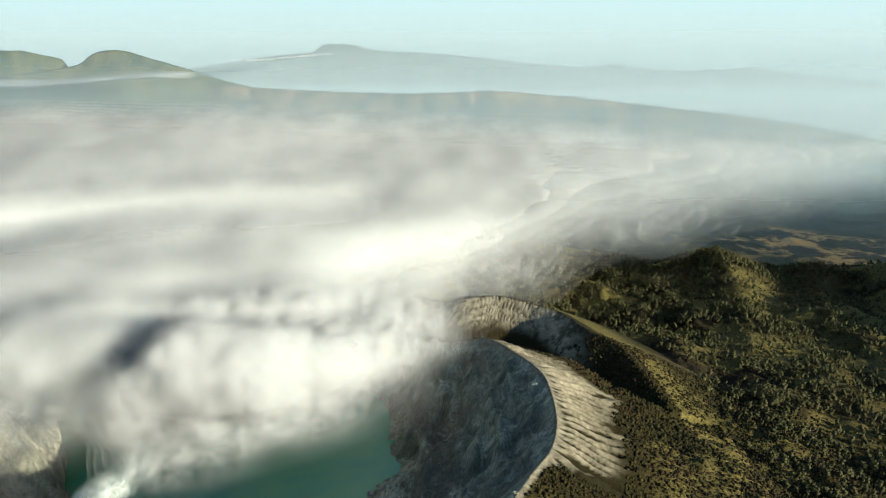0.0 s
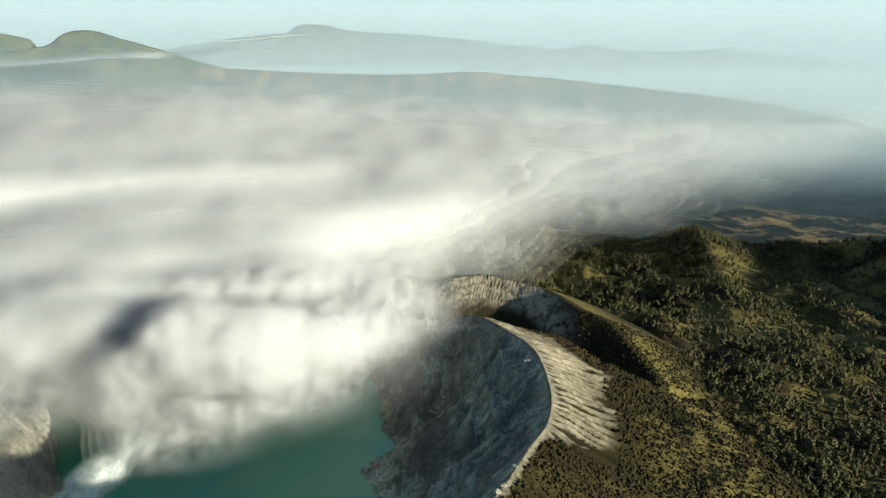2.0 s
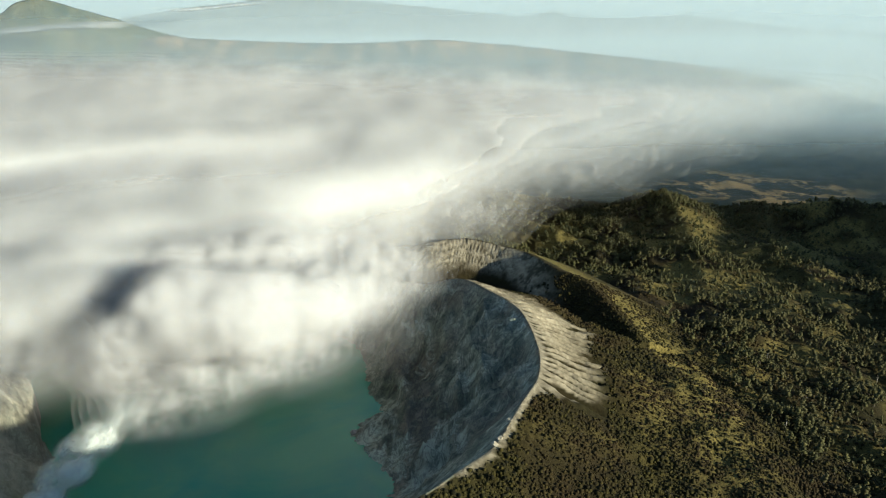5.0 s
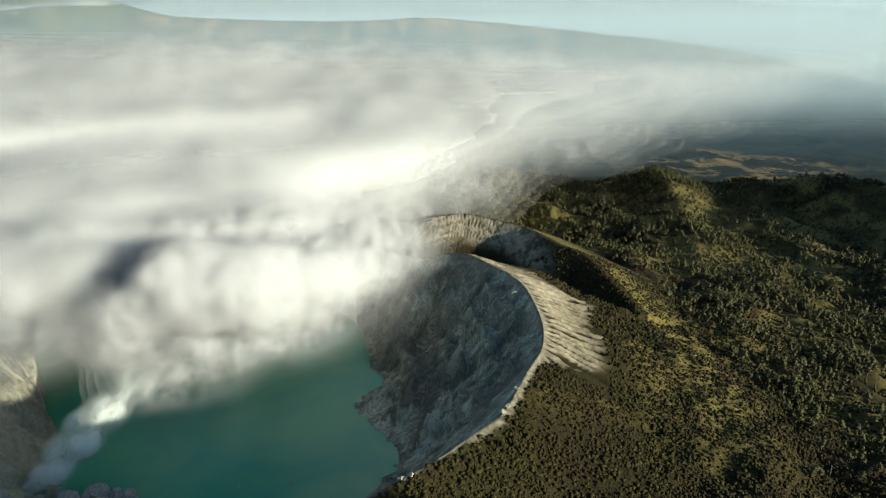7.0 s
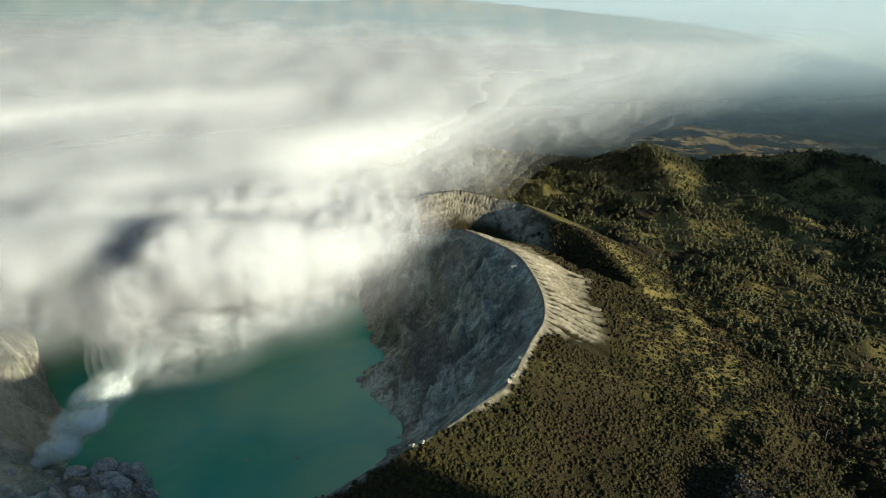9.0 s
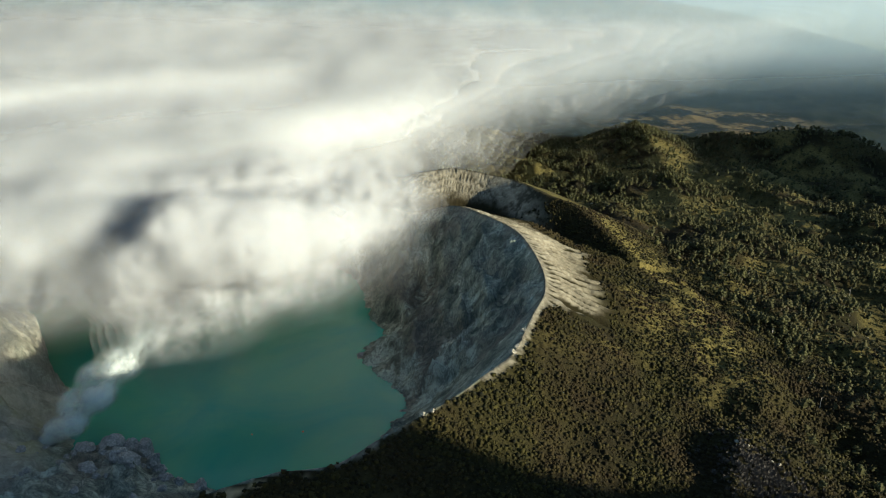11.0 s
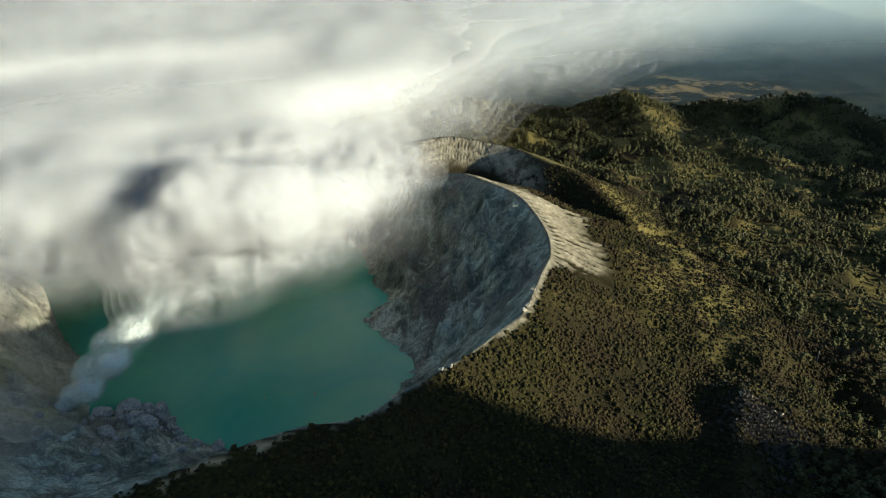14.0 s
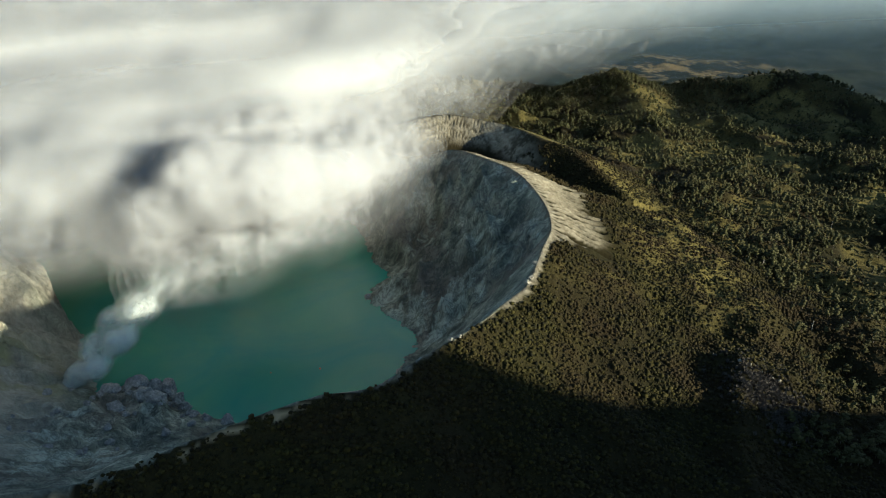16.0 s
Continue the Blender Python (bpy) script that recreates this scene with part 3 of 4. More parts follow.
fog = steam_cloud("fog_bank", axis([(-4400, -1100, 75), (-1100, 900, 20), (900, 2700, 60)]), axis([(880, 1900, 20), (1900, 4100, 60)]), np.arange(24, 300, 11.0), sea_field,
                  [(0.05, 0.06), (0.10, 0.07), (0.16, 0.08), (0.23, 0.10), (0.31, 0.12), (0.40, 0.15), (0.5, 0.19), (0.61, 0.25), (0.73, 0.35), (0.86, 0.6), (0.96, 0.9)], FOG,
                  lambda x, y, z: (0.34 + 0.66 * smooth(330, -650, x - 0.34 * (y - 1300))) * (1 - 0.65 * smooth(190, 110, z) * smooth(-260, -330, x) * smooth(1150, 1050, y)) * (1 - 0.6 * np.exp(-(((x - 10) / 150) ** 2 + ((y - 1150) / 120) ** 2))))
# veil of steam, set in the sun's path also to lighten the dark west
VEIL = [(-412, 880, 208, 125, 90, 56, 1.3), (-560, 960, 216, 180, 120, 48, 0.6), (-420, 935, 222, 120, 90, 44, 0.5), (-730, 980, 216, 170, 130, 50, 0.6), (-640, 800, 190, 190, 130, 75, 0.34), (-500, 790, 180, 150, 110, 70, 0.3), (-420, 800, 165, 110, 90, 70, 0.2), (-580, 850, 210, 200, 120, 60, 0.4)]
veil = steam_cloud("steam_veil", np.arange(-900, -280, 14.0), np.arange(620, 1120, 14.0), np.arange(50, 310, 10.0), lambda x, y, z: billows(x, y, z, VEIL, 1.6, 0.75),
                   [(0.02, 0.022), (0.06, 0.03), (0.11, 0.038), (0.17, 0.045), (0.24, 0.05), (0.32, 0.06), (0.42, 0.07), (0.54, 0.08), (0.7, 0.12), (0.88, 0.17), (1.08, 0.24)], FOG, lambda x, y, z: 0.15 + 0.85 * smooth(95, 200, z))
tagged(veil, "thin drifting veil of steam over the crater's western side", "steam", kind="stuff")
tagged(fog, "sea of pale morning fog spilling over the crater rim", "fog", kind="stuff")


# ---- far country ----
def far_material(name, low, high, scale, woods=None):
    n = Nodes(name)
    col = n.mix(n.ramp(n.noise(scale, 5, 0.6, stretch=(1.0, 1.0, 0.4)), [(0.35, 0.0), (0.65, 1.0)]), low, high)
    # darker towards the foot, so the range blends into the plain
    if woods:
        sep = n.node("ShaderNodeSeparateXYZ")
        n.link(n.pos(), sep.inputs[0])
        tall = n.math("ADD", n.math("MULTIPLY", n.math("ADD", sep.outputs[2], 330.0), 1 / 520), n.math("MULTIPLY", n.math("SUBTRACT", n.noise(0.004, 5), 0.5), 0.5), True)
        col = n.mix(n.ramp(tall, [(0.35, 0.0), (0.9, 1.0)]), woods, col)
    n.bump(n.noise(scale * 3, 6, 0.65), 0.8, 12.0)
    return n.finish(col, 0.95, 0.1)


def mountain(name, outline, depth, base, material, label, seed, steep=0.5):
    """A range: crest points (x, y, z), falling away to front and back in ribbed slopes."""
    c = spline(outline, False, 14)
    m = 70
    t = np.linspace(-1, 1, m)
    s = np.arange(len(c))
    T_, S_ = np.meshgrid(t, s)
    c[:, 2] = base + (c[:, 2] - base) * smooth(0, 14, s) * smooth(0, 14, s[::-1])
    way = c[:, :2] / np.linalg.norm(c[:, :2], axis=1)[:, None]
    drop = np.where(T_ < 0, np.abs(T_) ** 0.9, np.abs(T_) * 0.6)
    px = c[:, 0][:, None] + way[:, 0][:, None] * np.where(T_ < 0, T_, 0.35 * T_) * depth
    py = c[:, 1][:, None] + way[:, 1][:, None] * np.where(T_ < 0, T_, 0.35 * T_) * depth
    rib = ridged(px / 150, py / 150, seed, 5) - 0.6
    hz = c[:, 2][:, None] * (1 - drop) + base * drop + rib * 70 * np.sin(np.pi * np.clip(drop, 0, 1)) + rib * 8
    ob = mesh_object(name, np.stack([px, py, hz], -1).reshape(-1, 3), grid_faces(m, len(c)), material)
    return tagged(ob, label, "mountain")


def afar(x, y, r, flat=False):
    """A crest point at r metres, on the line of sight of bearing x / 1000 and a drop of y metres in each 4000."""
    a = math.atan2(x, math.sqrt(max(1e-6, 16e6 - x * x)))
    r = r / math.cos(a) if flat else r
    return (math.sin(a) * r, math.cos(a) * r, 572 - (572 - y) * r / 4000)


ESCARP = far_material("hazy_escarpment", (0.05, 0.07, 0.06), (0.32, 0.23, 0.15), 0.012, (0.02, 0.03, 0.024))
CONE = far_material("grassy_cone", (0.035, 0.055, 0.04), (0.12, 0.115, 0.065), 0.01)
mountain("escarpment", [afar(x, y, 4220, True) for x, y in ((-2300, 150), (-1900, 190), (-1400, 215), (-1000, 262), (-863, 245), (-500, 222), (-229, 213), (50, 216), (261, 226), (560, 205), (846, 179), (1150, 150), (1453, 121), (1776, 77), (2100, 0), (2600, -130), (3100, -240))],
         720, -330, ESCARP, "long hazy caldera escarpment with pale eroded cliffs", 3)
mountain("volcanic_cone", [afar(x, y, 4420) for x, y in ((-2000, 340), (-1860, 330), (-1700, 350), (-1600, 372), (-1530, 418), (-1464, 427), (-1400, 420), (-1290, 378), (-1176, 341), (-1011, 280), (-800, 235))],
         420, -200, CONE, "rounded green volcanic cone above a band of mist", 11)
mountain("mountain", [afar(x, y, 4560) for x, y in ((-2150, 415), (-1900, 430), (-1830, 428), (-1790, 427), (-1690, 400), (-1600, 372), (-1500, 340))],
         150, 0, CONE, "bluish mountain shoulder with a rose-lit summit", 17)
HILLS = far_material("distant_hills", (0.10, 0.12, 0.12), (0.15, 0.16, 0.14), 0.006)
mountain("mountain", [afar(x, y, 4680, True) for x, y in ((-1500, 290), (-1200, 330), (-860, 382), (-700, 398), (-620, 405), (-560, 438), (-491, 444), (-420, 436), (-330, 415), (-150, 405), (0, 395), (200, 375), (500, 345), (900, 300))],
         120, 200, HILLS, "faint blue flat-topped mountain on the horizon", 23)
mountain("mountain", [afar(x, y, 4700, True) for x, y in ((200, 280), (450, 312), (600, 328), (720, 340), (811, 357), (880, 342), (1050, 328), (1250, 335), (1387, 346), (1450, 336), (1600, 322), (1900, 290), (2200, 250))],
         110, 180, HILLS, "faint low hills lost in the haze", 29)


# ---- haze ----
def haze(name, radius, top, bottom, material, label, fade=0.35):
    """A wide flat upright sheet far off that imitates haze, thinning upwards."""
    A, H = np.meshgrid(np.linspace(-4400, 4400, 90), np.linspace(0, 1, 24))
    z = bottom + (top - bottom) * H
    ob = mesh_object(name, np.stack([A, A * 0 + radius, z], -1).reshape(-1, 3), grid_faces(90, 24), material)
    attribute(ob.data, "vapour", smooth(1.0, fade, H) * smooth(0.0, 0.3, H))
    return tagged(ob, label, "haze", kind="structure")


def glow_material(name, stops):
    """The bright sky near the horizon, painted as emission on a plain far backdrop."""
    n = Nodes(name)
    dens = n.attribute("vapour").outputs["Fac"]
    sep = n.node("ShaderNodeSeparateXYZ")
    n.link(n.pos(), sep.inputs[0])
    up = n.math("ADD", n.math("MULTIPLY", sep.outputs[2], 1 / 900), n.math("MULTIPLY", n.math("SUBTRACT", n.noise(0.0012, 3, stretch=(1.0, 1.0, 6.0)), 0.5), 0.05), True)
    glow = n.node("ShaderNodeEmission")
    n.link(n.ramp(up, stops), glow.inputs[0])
    clear, out = n.node("ShaderNodeBsdfTransparent"), n.node("ShaderNodeMixShader")
    n.link(dens, out.inputs[0])
    n.link(clear.outputs[0], out.inputs[1])
    n.link(glow.outputs[0], out.inputs[2])
    n.link(out.outputs[0], n.out.inputs["Surface"])
    n.tree.nodes.remove(n.bsdf)
    return n.mat


# the blue of distance is painted into these sheets' colours
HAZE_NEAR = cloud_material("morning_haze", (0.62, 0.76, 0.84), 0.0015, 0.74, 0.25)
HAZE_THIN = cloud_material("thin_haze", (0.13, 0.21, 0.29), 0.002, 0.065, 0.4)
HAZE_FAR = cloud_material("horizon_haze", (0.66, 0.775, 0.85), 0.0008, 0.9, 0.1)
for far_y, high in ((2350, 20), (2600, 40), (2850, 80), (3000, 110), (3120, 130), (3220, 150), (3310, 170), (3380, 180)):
    haze("backdrop_haze_thin", far_y, high, -420, HAZE_THIN, "upright sheet imitating thin blue haze over the low country")
haze("backdrop_haze_near", 3420, 640, -320, HAZE_NEAR, "upright sheet imitating pale morning haze over the low country")
haze("backdrop_haze_far", 4490, 760, -300, HAZE_FAR, "upright sheet imitating blue-white haze before the horizon")
# the last sheet glows by itself, to stand for the bright sky
haze("backdrop_haze_last", 4790, 1150, -300, glow_material("sky_glow", [(0.0, (0.16, 0.235, 0.26)), (0.3, (0.24, 0.32, 0.34)), (0.5, (0.36, 0.445, 0.45)), (0.75, (0.37, 0.49, 0.525))]), "glowing backdrop sheet for the pale blue-white haze along the horizon", 0.75)


# ---- bands of mist before the far cone ----
def band_field(x, y, z):
    mid = 268 + 52 * smooth(-1950, -1150, x)
    q = ((z - mid) / 17) ** 2 + ((y - 3730 + 0.25 * (x + 1500)) / 130) ** 2 * 0.6
    return np.clip(1 - q, 0, 1) * (1 - smooth(-1250, -1020, x)) * (0.6 + 0.8 * fbm(x / 170, y / 90, z / 30, 3))


def band_field_far(x, y, z):
    mid = 352 + 30 * smooth(-1000, -560, x)
    q = ((z - mid) / 11) ** 2 + ((y - 4250) / 90) ** 2 * 0.6
    return np.clip(1 - q, 0, 1) * smooth(-1150, -900, x) * (1 - smooth(-760, -480, x)) * (0.6 + 0.8 * fbm(x / 150, y / 90, z / 20, 3))


MIST_LEVELS = [(0.1, 0.08), (0.22, 0.11), (0.36, 0.15), (0.52, 0.2), (0.7, 0.25)]
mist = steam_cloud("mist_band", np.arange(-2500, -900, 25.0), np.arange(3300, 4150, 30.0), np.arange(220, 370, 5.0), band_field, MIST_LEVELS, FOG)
tagged(mist, "thin white band of mist across the volcanic cone", "mist", kind="stuff")
mist = steam_cloud("mist_band", np.arange(-1250, -400, 25.0), np.arange(4100, 4400, 30.0), np.arange(320, 420, 4.0), band_field_far, [(0.1, 0.04), (0.3, 0.06), (0.5, 0.08), (0.7, 0.1)], FOG)
tagged(mist, "faint streak of mist above the low country", "mist", kind="stuff")


# ---- plants ----
def leaf_material(name, dark, light, hue):
    n = Nodes(name)
    r = n.node("ShaderNodeNewGeometry").outputs["Random Per Island"]
    col = n.mix(r, dark, light)
    col = n.mix(n.ramp(n.noise(0.012, 4), [(0.42, 0.0), (0.62, 0.7)]), col, hue)
    col = n.mix(n.noise(1.1, 3), n.mix(0.5, col, (0.0, 0.0, 0.0)), col)
    return n.finish(col, 0.85, 0.15)


LEAVES = leaf_material("casuarina_leaves", (0.03, 0.035, 0.014), (0.108, 0.105, 0.04), (0.088, 0.081, 0.036))
SCRUB = leaf_material("olive_scrub", (0.008, 0.0085, 0.003), (0.06, 0.052, 0.012), (0.036, 0.023, 0.009))
GREY = leaf_material("bare_grey_shrub", (0.06, 0.054, 0.048), (0.15, 0.135, 0.12), (0.1, 0.09, 0.075))
BARK = Nodes("grey_bark")
BARK = BARK.finish(BARK.mix(BARK.noise(0.9, 4), (0.09, 0.075, 0.06), (0.2, 0.18, 0.15)), 0.9)

rng = np.random.RandomState(11)


def lump(r, bottom=0.25):
    """A small uneven dome of foliage, unit radius."""
    ring = [(math.cos(k * 1.571 + 0.4) * r.uniform(0.75, 1.15), math.sin(k * 1.571 + 0.4) * r.uniform(0.75, 1.15), r.uniform(0.1, 0.5)) for k in range(4)]
    base = [(x * 0.75, y * 0.75, -bottom - 0.2) for x, y, z in ring]
    v = np.array([(r.uniform(-0.3, 0.3), r.uniform(-0.3, 0.3), r.uniform(0.75, 1.0))] + ring + base)
    f = [(0, 1 + k, 1 + (k + 1) % 4) for k in range(4)]
    for k in range(4):
        a, b = 1 + k, 1 + (k + 1) % 4
        f += [(a, a + 4, b + 4), (a, b + 4, b)]
    return v, np.array(f)


def crown_shape(seed):
    """A tall, loose crown of clumps and leaf sprays round a thin trunk, 1 m high in all."""
    r = np.random.RandomState(seed)
    vs, fs, n = [], [], 0
    for k in range(3):
        h, w, a = 0.4 + 0.18 * k, 0.21 - 0.035 * k, r.rand() * 6.3
        v, f = lump(r)
        vs.append(v * (w, w, 0.17) + (0.07 * math.cos(a), 0.07 * math.sin(a), h))
        fs.append(f + n)
        n += len(v)
    for k in range(36):
        a, h = r.rand() * 6.3, 0.28 + 0.74 * r.rand()
        w = (0.24 * (1 - ((h - 0.5) / 0.62) ** 2) + 0.03) * (0.6 + 0.5 * r.rand())
        vs.append(np.array((w * math.cos(a), w * math.sin(a), h)) + (r.rand(3, 3) - 0.5) * (0.15, 0.15, 0.13))
        fs.append(np.array([(n, n + 1, n + 2)]))
        n += 3
    return np.concatenate(vs), np.concatenate(fs)


def bare_shape(seed):
    """A leafless shrub: a bush of thin twigs, unit radius."""
    r = np.random.RandomState(seed)
    vs, fs = [], []
    for k in range(34):
        a, up = r.rand() * 6.3, 0.3 + 0.7 * r.rand()
        way = np.array((math.cos(a) * (1.1 - up * 0.5), math.sin(a) * (1.1 - up * 0.5), up))
        side = np.array((-math.sin(a), math.cos(a), 0.3)) * 0.17
        vs += [way * 0.15 - side, way * 0.15 + side, way + (r.rand(3) - 0.5) * 0.3]
        fs.append((3 * k, 3 * k + 1, 3 * k + 2))
    return np.array(vs), np.array(fs)


def trunk_shape():
    """A tapered trunk with three limbs, 1 m high with its crown."""
    vs, fs = [], []

    def stick(a, b, ra, rb):
        a, b = np.array(a, float), np.array(b, float)
        way = (b - a) / np.linalg.norm(b - a)
        p = np.cross(way, (0.3, 1, 0.2))
        p /= np.linalg.norm(p)
        q = np.cross(way, p)
        n = len(vs)
        for c, r in ((a, ra), (b, rb)):
            for k in range(4):
                vs.append(c + r * (p * math.cos(k * math.pi / 2) + q * math.sin(k * math.pi / 2)))
        for k in range(4):
            fs.append((n + k, n + (k + 1) % 4, n + 4 + (k + 1) % 4, n + 4 + k))

    stick((0, 0, -0.06), (0.01, 0, 0.85), 0.022, 0.006)
    stick((0, 0, 0.35), (0.14, 0.05, 0.55), 0.009, 0.004)
    stick((0, 0, 0.42), (-0.12, 0.07, 0.62), 0.009, 0.004)
    stick((0, 0, 0.5), (0.02, -0.13, 0.68), 0.008, 0.004)
    return np.array(vs), fs


def spread(xs, ys, count, keep):
    """Random places in a rectangle, kept with the given chance."""
    x = xs[0] + (xs[1] - xs[0]) * rng.rand(count)
    y = ys[0] + (ys[1] - ys[0]) * rng.rand(count)
    ok = rng.rand(count) < keep(x, y)
    return x[ok], y[ok]


def join(name, shapes, places, material, label, category):
    """Many plants as one mesh: places are (x, y, z, width, height, turn)."""
    vs, fs, n = [], [], 0
    for k, (x, y, z, w, h, a) in enumerate(places):
        v, f = shapes[k % len(shapes)]
        c, s = math.cos(a), math.sin(a)
        vs.append(np.stack([x + w * (v[:, 0] * c - v[:, 1] * s), y + w * (v[:, 0] * s + v[:, 1] * c), z + h * v[:, 2]], -1))
        fs.append(f + n)
        n += len(v)
    ob = mesh_object(name, np.concatenate(vs), np.concatenate(fs), material)
    return tagged(ob, label, category, kind="stuff")


CROWNS = [crown_shape(k) for k in range(9)]
TRUNK_V, TRUNK_F = trunk_shape()
D_ = 8   # mask number: distance from the rim


def forest(x, y):
    d, ash = ground_mask(D_, x, y), ground_mask(2, x, y)
    patch = smooth(0.42, 0.56, fbm(x / 95, y / 95, 31, 4)) * (1 - 0.85 * ground_mask(3, x, y))
    out = (ground_mask(1, x, y) < 0.5) & (ash < 0.2)
    r = np.hypot(x + 150, y - 850)
    edge = smooth(255, 330, d + 90 * (fbm(x / 60, y / 60, 5, 3) - 0.5) - 120 * smooth(1050, 1250, y))
    return out * edge * (0.16 + 0.84 * patch) * (1 - 0.45 * ground_mask(3, x, y)) * (1 - smooth(1650, 1900, r) * 0.4)


tx, ty = spread((120, 1500), (430, 2250), 44000, forest)
tz = ground_height(tx, ty)
near_order = np.argsort(np.hypot(tx - 330, ty - 480))
tx, ty, tz = tx[near_order], ty[near_order], tz[near_order]
high = 8 + 9 * rng.rand(len(tx)) ** 1.5
turn = rng.rand(len(tx)) * 6.3
SINGLE = 240
crown_meshes = []
for v, f in CROWNS:
    me = bpy.data.meshes.new("crown")
    me.from_pydata(v.tolist(), [], f.tolist())
    me.materials.append(LEAVES)
    crown_meshes.append(me)
trunk_mesh = bpy.data.meshes.new("trunk")
trunk_mesh.from_pydata(TRUNK_V.tolist(), [], TRUNK_F)
trunk_mesh.materials.append(BARK)
for k in range(min(SINGLE, len(tx))):
    tree = new("tree")
    tree.matrix_world = Matrix.LocRotScale((tx[k], ty[k], tz[k] - 0.3), Euler((0, 0, turn[k])), (high[k] * 1.35, high[k] * 1.35, high[k]))
    new("trunk", trunk_mesh).parent = tree
    new("crown", crown_meshes[k % len(CROWNS)]).parent = tree
    tagged(tree, "slender olive green casuarina tree on the volcano's lower slope", "tree", group="trees on the lower slope")
rest = [(tx[k], ty[k], tz[k] - 0.3, high[k] * 1.35, high[k], turn[k]) for k in range(SINGLE, len(tx))]
join("forest", CROWNS, rest, LEAVES, "olive green casuarina forest covering the outer hills", "forest")
join("forest_trunks", [(TRUNK_V, np.array(TRUNK_F))], rest[:1500], BARK, "thin grey trunks of the casuarina forest", "trunks")

BUSHES = [lump(np.random.RandomState(50 + k)) for k in range(12)]


def scrub(x, y):
    d, ash, grass = ground_mask(D_, x, y), ground_mask(2, x, y), ground_mask(3, x, y)
    out = (ground_mask(1, x, y) < 0.5) & (ash < 0.25) & (ground_mask(4, x, y) < 0.3) & (d > 3)
    out &= ~((x > 40) & (y > 712) & (y < 1085) & (d < 74 + 26 * smooth(900, 960, y)))
    out &= np.hypot((x - 250) / 30, (y - 497) / 34) > 1.0
    thick = smooth(0.36, 0.58, fbm(x / 26, y / 26, 41, 4))
    return out * (0.45 + 0.55 * thick) * (1 - 0.5 * grass) * (1 - 0.75 * smooth(280, 420, d))


bx, by = spread((-330, 560), (330, 1120), 230000, scrub)
hx, hy = spread((380, 1300), (560, 2000), 34000, lambda x, y: (ground_mask(D_, x, y) > 250) * 0.8 * (1 - 0.6 * ground_mask(3, x, y)))
bx, by = np.r_[bx, hx], np.r_[by, hy]
bz = ground_height(bx, by)
size = (0.55 + 2.0 * rng.rand(len(bx)) ** 3.5) * (0.75 + 0.5 * fbm(bx / 30, by / 30, 81, 3))
order = np.argsort(np.hypot(bx - 0, by - 480))
bx, by, bz, size = bx[order], by[order], bz[order], size[order]
bush_meshes = []
for v, f in BUSHES[:6]:
    me = bpy.data.meshes.new("shrub")
    me.from_pydata(v.tolist(), [], f.tolist())
    me.materials.append(SCRUB)
    bush_meshes.append(me)
for k in range(200):
    shrub = new("shrub", bush_meshes[k % 6])
    shrub.matrix_world = Matrix.LocRotScale((bx[k], by[k], bz[k] + 0.2 * size[k]), Euler((0, 0, k * 1.7)), (size[k] * 1.1, size[k] * 1.1, size[k] * 1.2))
    tagged(shrub, "low rounded olive shrub near the crater rim", "shrub", group="shrubs near the crater rim")
join("scrub", BUSHES, [(bx[k], by[k], bz[k] + 0.2 * size[k], size[k] * 1.15, size[k] * (0.8 + 0.6 * ((k * 0.618) % 1)), k * 1.3) for k in range(200, len(bx))], SCRUB, "dense low olive and brown scrub on the crater flanks", "scrub")


def on_knob(x, y):
    return np.exp(-((x - 250) / 30) ** 2 - ((y - 497) / 34) ** 2) * 0.98


kx, ky = spread((170, 350), (400, 590), 7000, on_knob)
kz, ks = ground_height(kx, ky), 1.8 + 1.8 * rng.rand(len(kx))
join("bare_shrubs", [bare_shape(k) for k in range(8)], [(kx[k], ky[k], kz[k] - 0.2, ks[k], ks[k] * 1.3, k) for k in range(len(kx))], GREY, "bare grey-brown shrubs crowding a rocky knob", "shrubs")


# ---- rocks, wreckage of trees, small things ----
def rock_material(name, dark, light):
    n = Nodes(name)
    col = n.ramp(n.noise(0.4, 8, 0.7), [(0.3, dark), (0.55, tuple((a + b) / 2 for a, b in zip(dark, light))), (0.72, light)])
    n.bump(n.noise(1.2, 7, 0.7), 1.0, 0.6)
    return n.finish(col, 0.92, 0.15)


LAVA, CHALK = rock_material("grey_lava", (0.13, 0.136, 0.132), (0.52, 0.52, 0.49)), rock_material("pale_tuff", (0.2, 0.18, 0.14), (0.56, 0.52, 0.42))


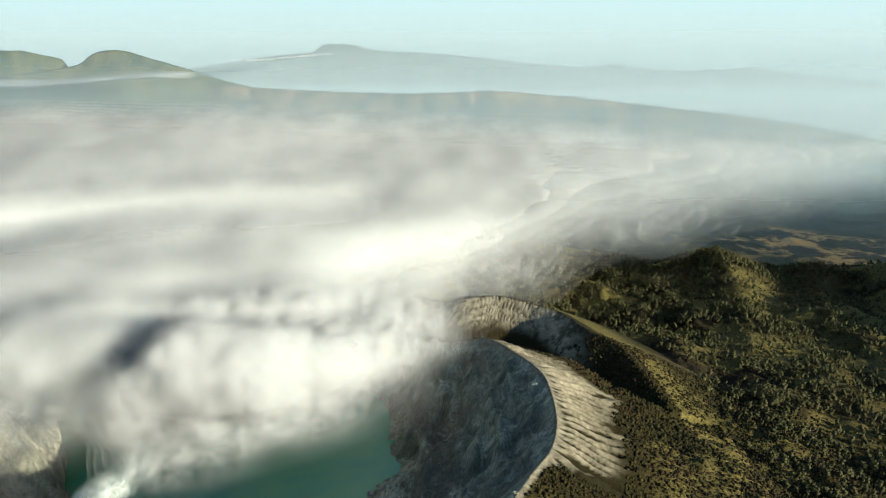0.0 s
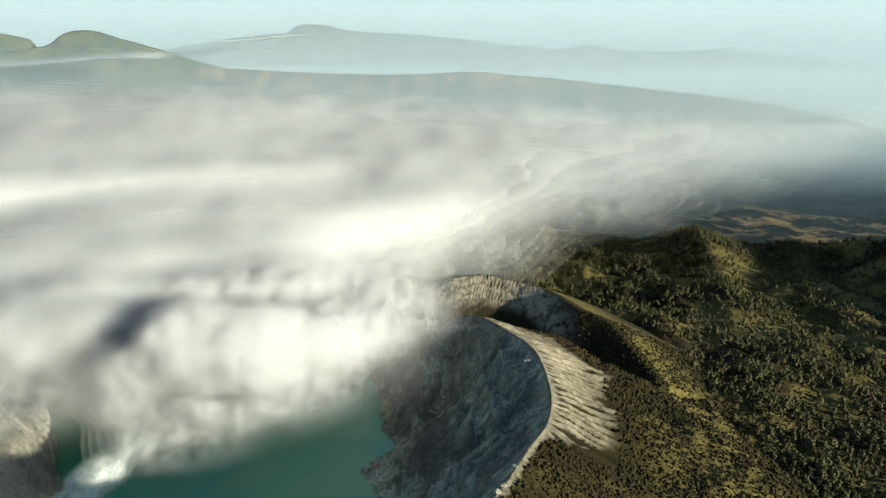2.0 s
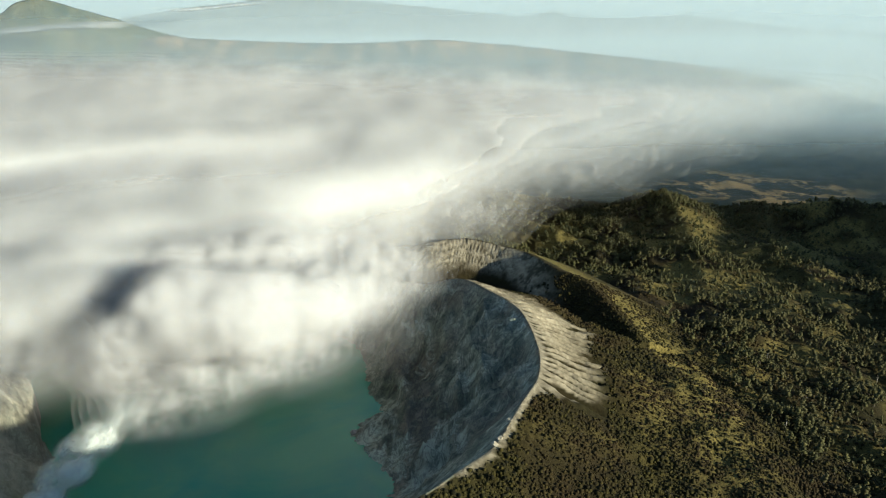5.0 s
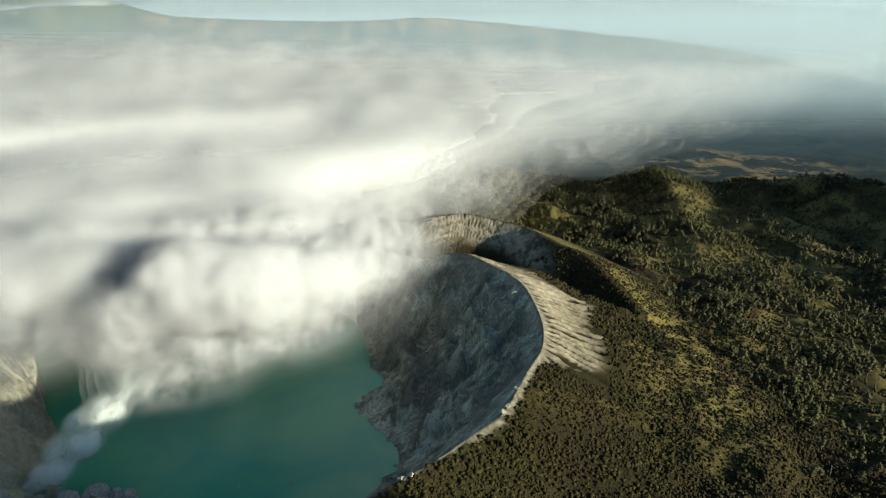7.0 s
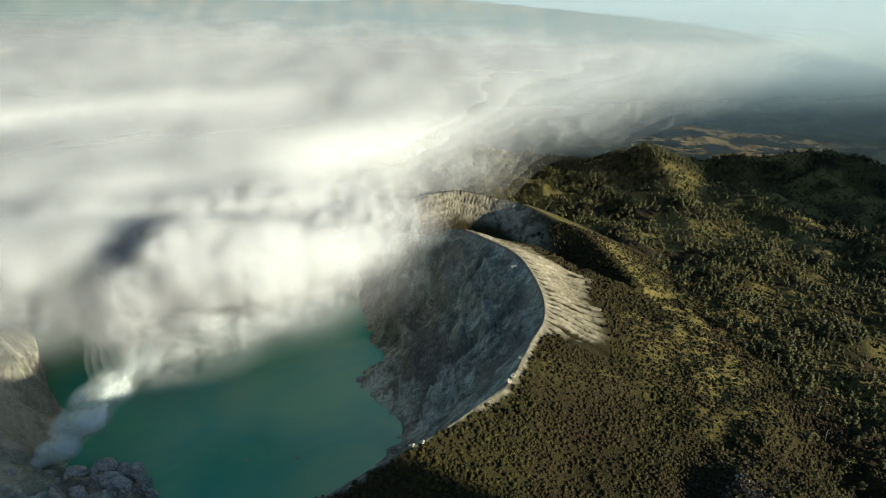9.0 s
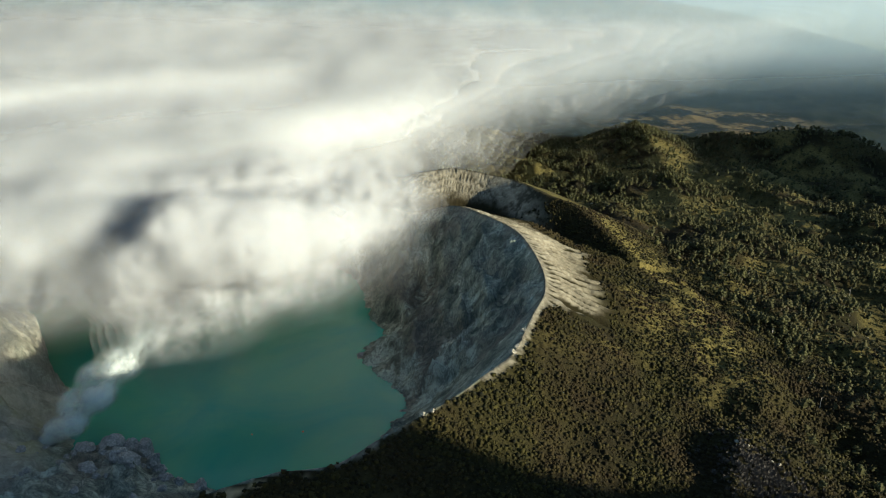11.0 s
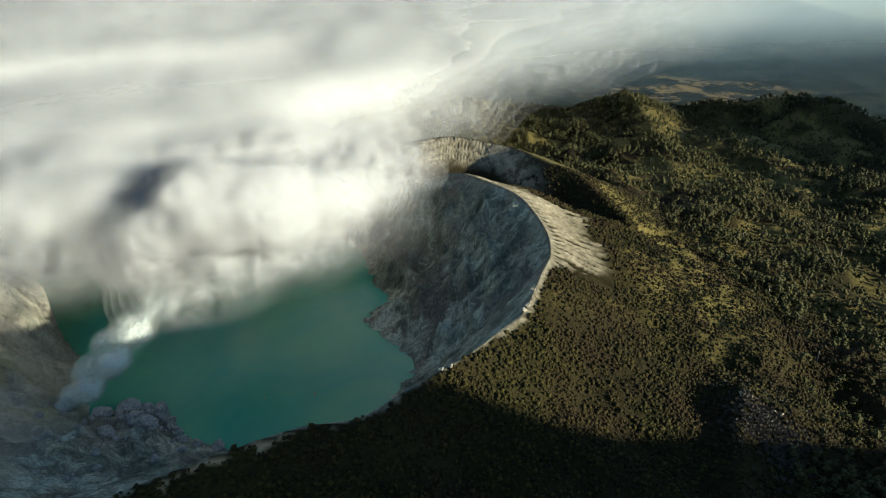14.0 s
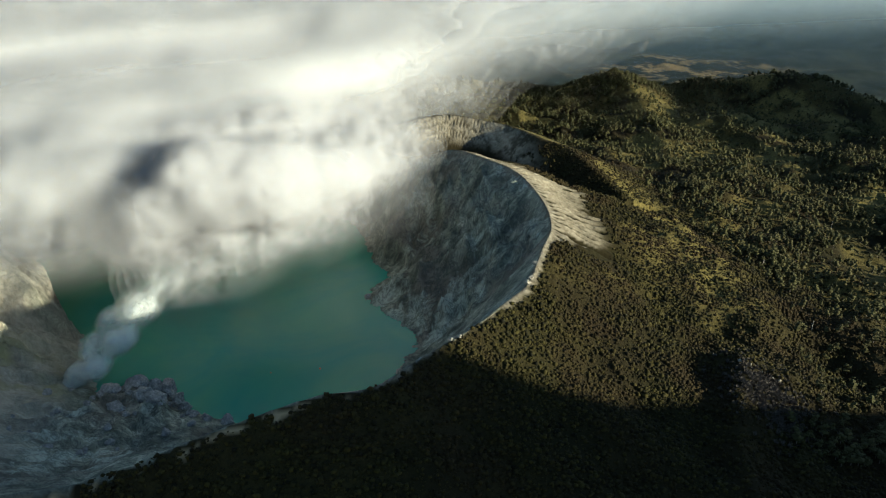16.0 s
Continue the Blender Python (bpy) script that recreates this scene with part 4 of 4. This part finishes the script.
def rock(name, x, y, size, tall, seed, material, label, category, detail=3):
    """A broken rock: a faceted lump, cut by planes and roughened, sunk into the ground."""
    bm = bmesh.new()
    bmesh.ops.create_icosphere(bm, subdivisions=detail, radius=1.0)
    r = random.Random(seed)
    cuts = [(Vector((r.uniform(-1, 1), r.uniform(-1, 1), r.uniform(-0.3, 1))).normalized(), r.uniform(0.45, 0.85)) for _ in range(9)]
    shift = Vector((seed * 3.1, seed * 1.7, 0))
    for v in bm.verts:
        p = v.co.copy()
        for normal, far in cuts:
            over = p.dot(normal) - far
            if over > 0:
                p -= normal * over * 0.9
        p *= 1 + 0.28 * noise.noise(v.co * 2.1 + shift) + 0.14 * noise.noise(v.co * 5.3 + shift)
        v.co = Vector((p.x * size, p.y * size * r.choice((1, 1)), p.z * size * tall))
    me = bpy.data.meshes.new(name)
    bm.to_mesh(me)
    bm.free()
    me.materials.append(material)
    ob = new(name, me)
    z = float(ground_height(np.array([x]), np.array([y]))[0])
    ob.matrix_world = pose(x, y, max(z, -1) + size * tall * 0.25, 0, 0, seed * 47 % 360)
    return tagged(ob, label, category, group=category + " group")


rr = random.Random(5)
for k, (x, y, size, tall) in enumerate([(-332, 716, 13, 1.1), (-318, 700, 9, 0.9), (-309, 686, 8, 1.3), (-345, 722, 14, 0.8), (-362, 716, 15, 0.7), (-300, 668, 9, 0.8),
                                        (-285, 655, 7, 0.9), (-262, 650, 9, 0.8), (-385, 705, 12, 0.7), (-350, 690, 14, 0.8), (-372, 668, 15, 0.6), (-330, 672, 12, 0.7),
                                        (-90, 892, 6, 0.6)]):
    rock("rock_outcrop", x, y, size, tall, k + 1, LAVA, "jagged grey lava outcrop at the lake's edge", "outcrop")
for k in range(46):
    a, q = rr.uniform(0, 6.3), rr.random() ** 0.5
    x, y = -375 + 105 * q * math.cos(a), 655 + 85 * q * math.sin(a)
    if ground_mask(1, np.array([x]), np.array([y]))[0] > 0.5 and ground_height(np.array([x]), np.array([y]))[0] > 0.5:
        rock("boulder", x, y, rr.uniform(2.0, 6.0), rr.uniform(0.5, 0.9), 100 + k, LAVA, "angular grey boulder in the block field by the vents", "boulder", 2)
for k, (x, y, size) in enumerate([(241, 536, 2.4), (246, 535, 1.8), (250, 532, 2.6), (256, 531, 1.6), (262, 529, 2.0), (270, 521, 1.5), (276, 518, 2.2), (-52, 506, 4.0), (-44, 509, 3.0), (46, 612, 4.2), (52, 622, 3.6), (66, 652, 3.4)]):
    rock("pale_rock", x, y, size, 0.7, 200 + k, CHALK, "pale weathered rock breaking through the scrub", "rock", 2)


def limb(bm, a, b, ra, rb):
    """A tapered stick from a to b."""
    a, b = Vector(a), Vector(b)
    turn = (b - a).to_track_quat("Z", "Y").to_matrix().to_4x4()
    bmesh.ops.create_cone(bm, segments=6, radius1=ra, radius2=rb, depth=(b - a).length, cap_ends=True, matrix=Matrix.Translation((a + b) / 2) @ turn)


def part(name, bm, material, parent, label=""):
    me = bpy.data.meshes.new(name)
    bm.to_mesh(me)
    bm.free()
    me.materials.append(material)
    ob = new(name, me)
    ob.parent = parent
    return tagged(ob, label)


BONE = rock_material("bleached_wood", (0.3, 0.27, 0.23), (0.55, 0.52, 0.46))


def dead_tree(x, y, high, seed):
    r = random.Random(seed)
    tree = new("dead_tree")
    tree.matrix_world = pose(x, y, float(ground_height(np.array([x]), np.array([y]))[0]) - 0.3, 0, 0, r.uniform(0, 360))
    bm = bmesh.new()
    limb(bm, (0, 0, 0), (0.3, 0, high * 0.55), 0.4, 0.26)
    limb(bm, (0.3, 0, high * 0.55), (0.1, 0.3, high), 0.26, 0.06)
    part("trunk", bm, BONE, tree)
    for k in range(6):
        h, a = high * r.uniform(0.4, 0.85), r.uniform(0, 6.3)
        bm = bmesh.new()
        limb(bm, (0.2, 0, h), (r.uniform(1.5, 3) * math.cos(a), r.uniform(1.5, 3) * math.sin(a), h + r.uniform(0.5, 2.5)), 0.14, 0.03)
        part("branch", bm, BONE, tree)
    tagged(tree, "bleached leafless tree standing among green casuarinas", "tree")


for k, (x, y) in enumerate([(665, 989), (420, 790), (505, 1010), (660, 1150), (395, 640)]):
    dead_tree(x, y, 15, k)

# a small float on the lake
RED = Nodes("red_plastic")
RED = RED.finish(RED.mix(RED.noise(3.0, 3), (0.5, 0.09, 0.04), (0.62, 0.16, 0.08)), 0.5)


def lake_float(x, y, size):
    buoy = new("buoy")
    buoy.matrix_world = pose(x, y, 0)
    bm = bmesh.new()
    bmesh.ops.create_uvsphere(bm, u_segments=14, v_segments=8, radius=size, matrix=Matrix.Diagonal((1, 1, 0.6, 1)) @ Matrix.Translation((0, 0, 0.2 * size)))
    part("hull", bm, RED, buoy)
    bm = bmesh.new()
    limb(bm, (0, 0, size * 0.5), (0, 0, size * 1.6), size * 0.12, size * 0.08)
    part("mast", bm, CHALK, buoy, "pale mast")
    tagged(buoy, "small red buoy floating on the turquoise lake", "buoy")


lake_float(-162, 734, 1.3)
lake_float(-218, 737, 0.9)
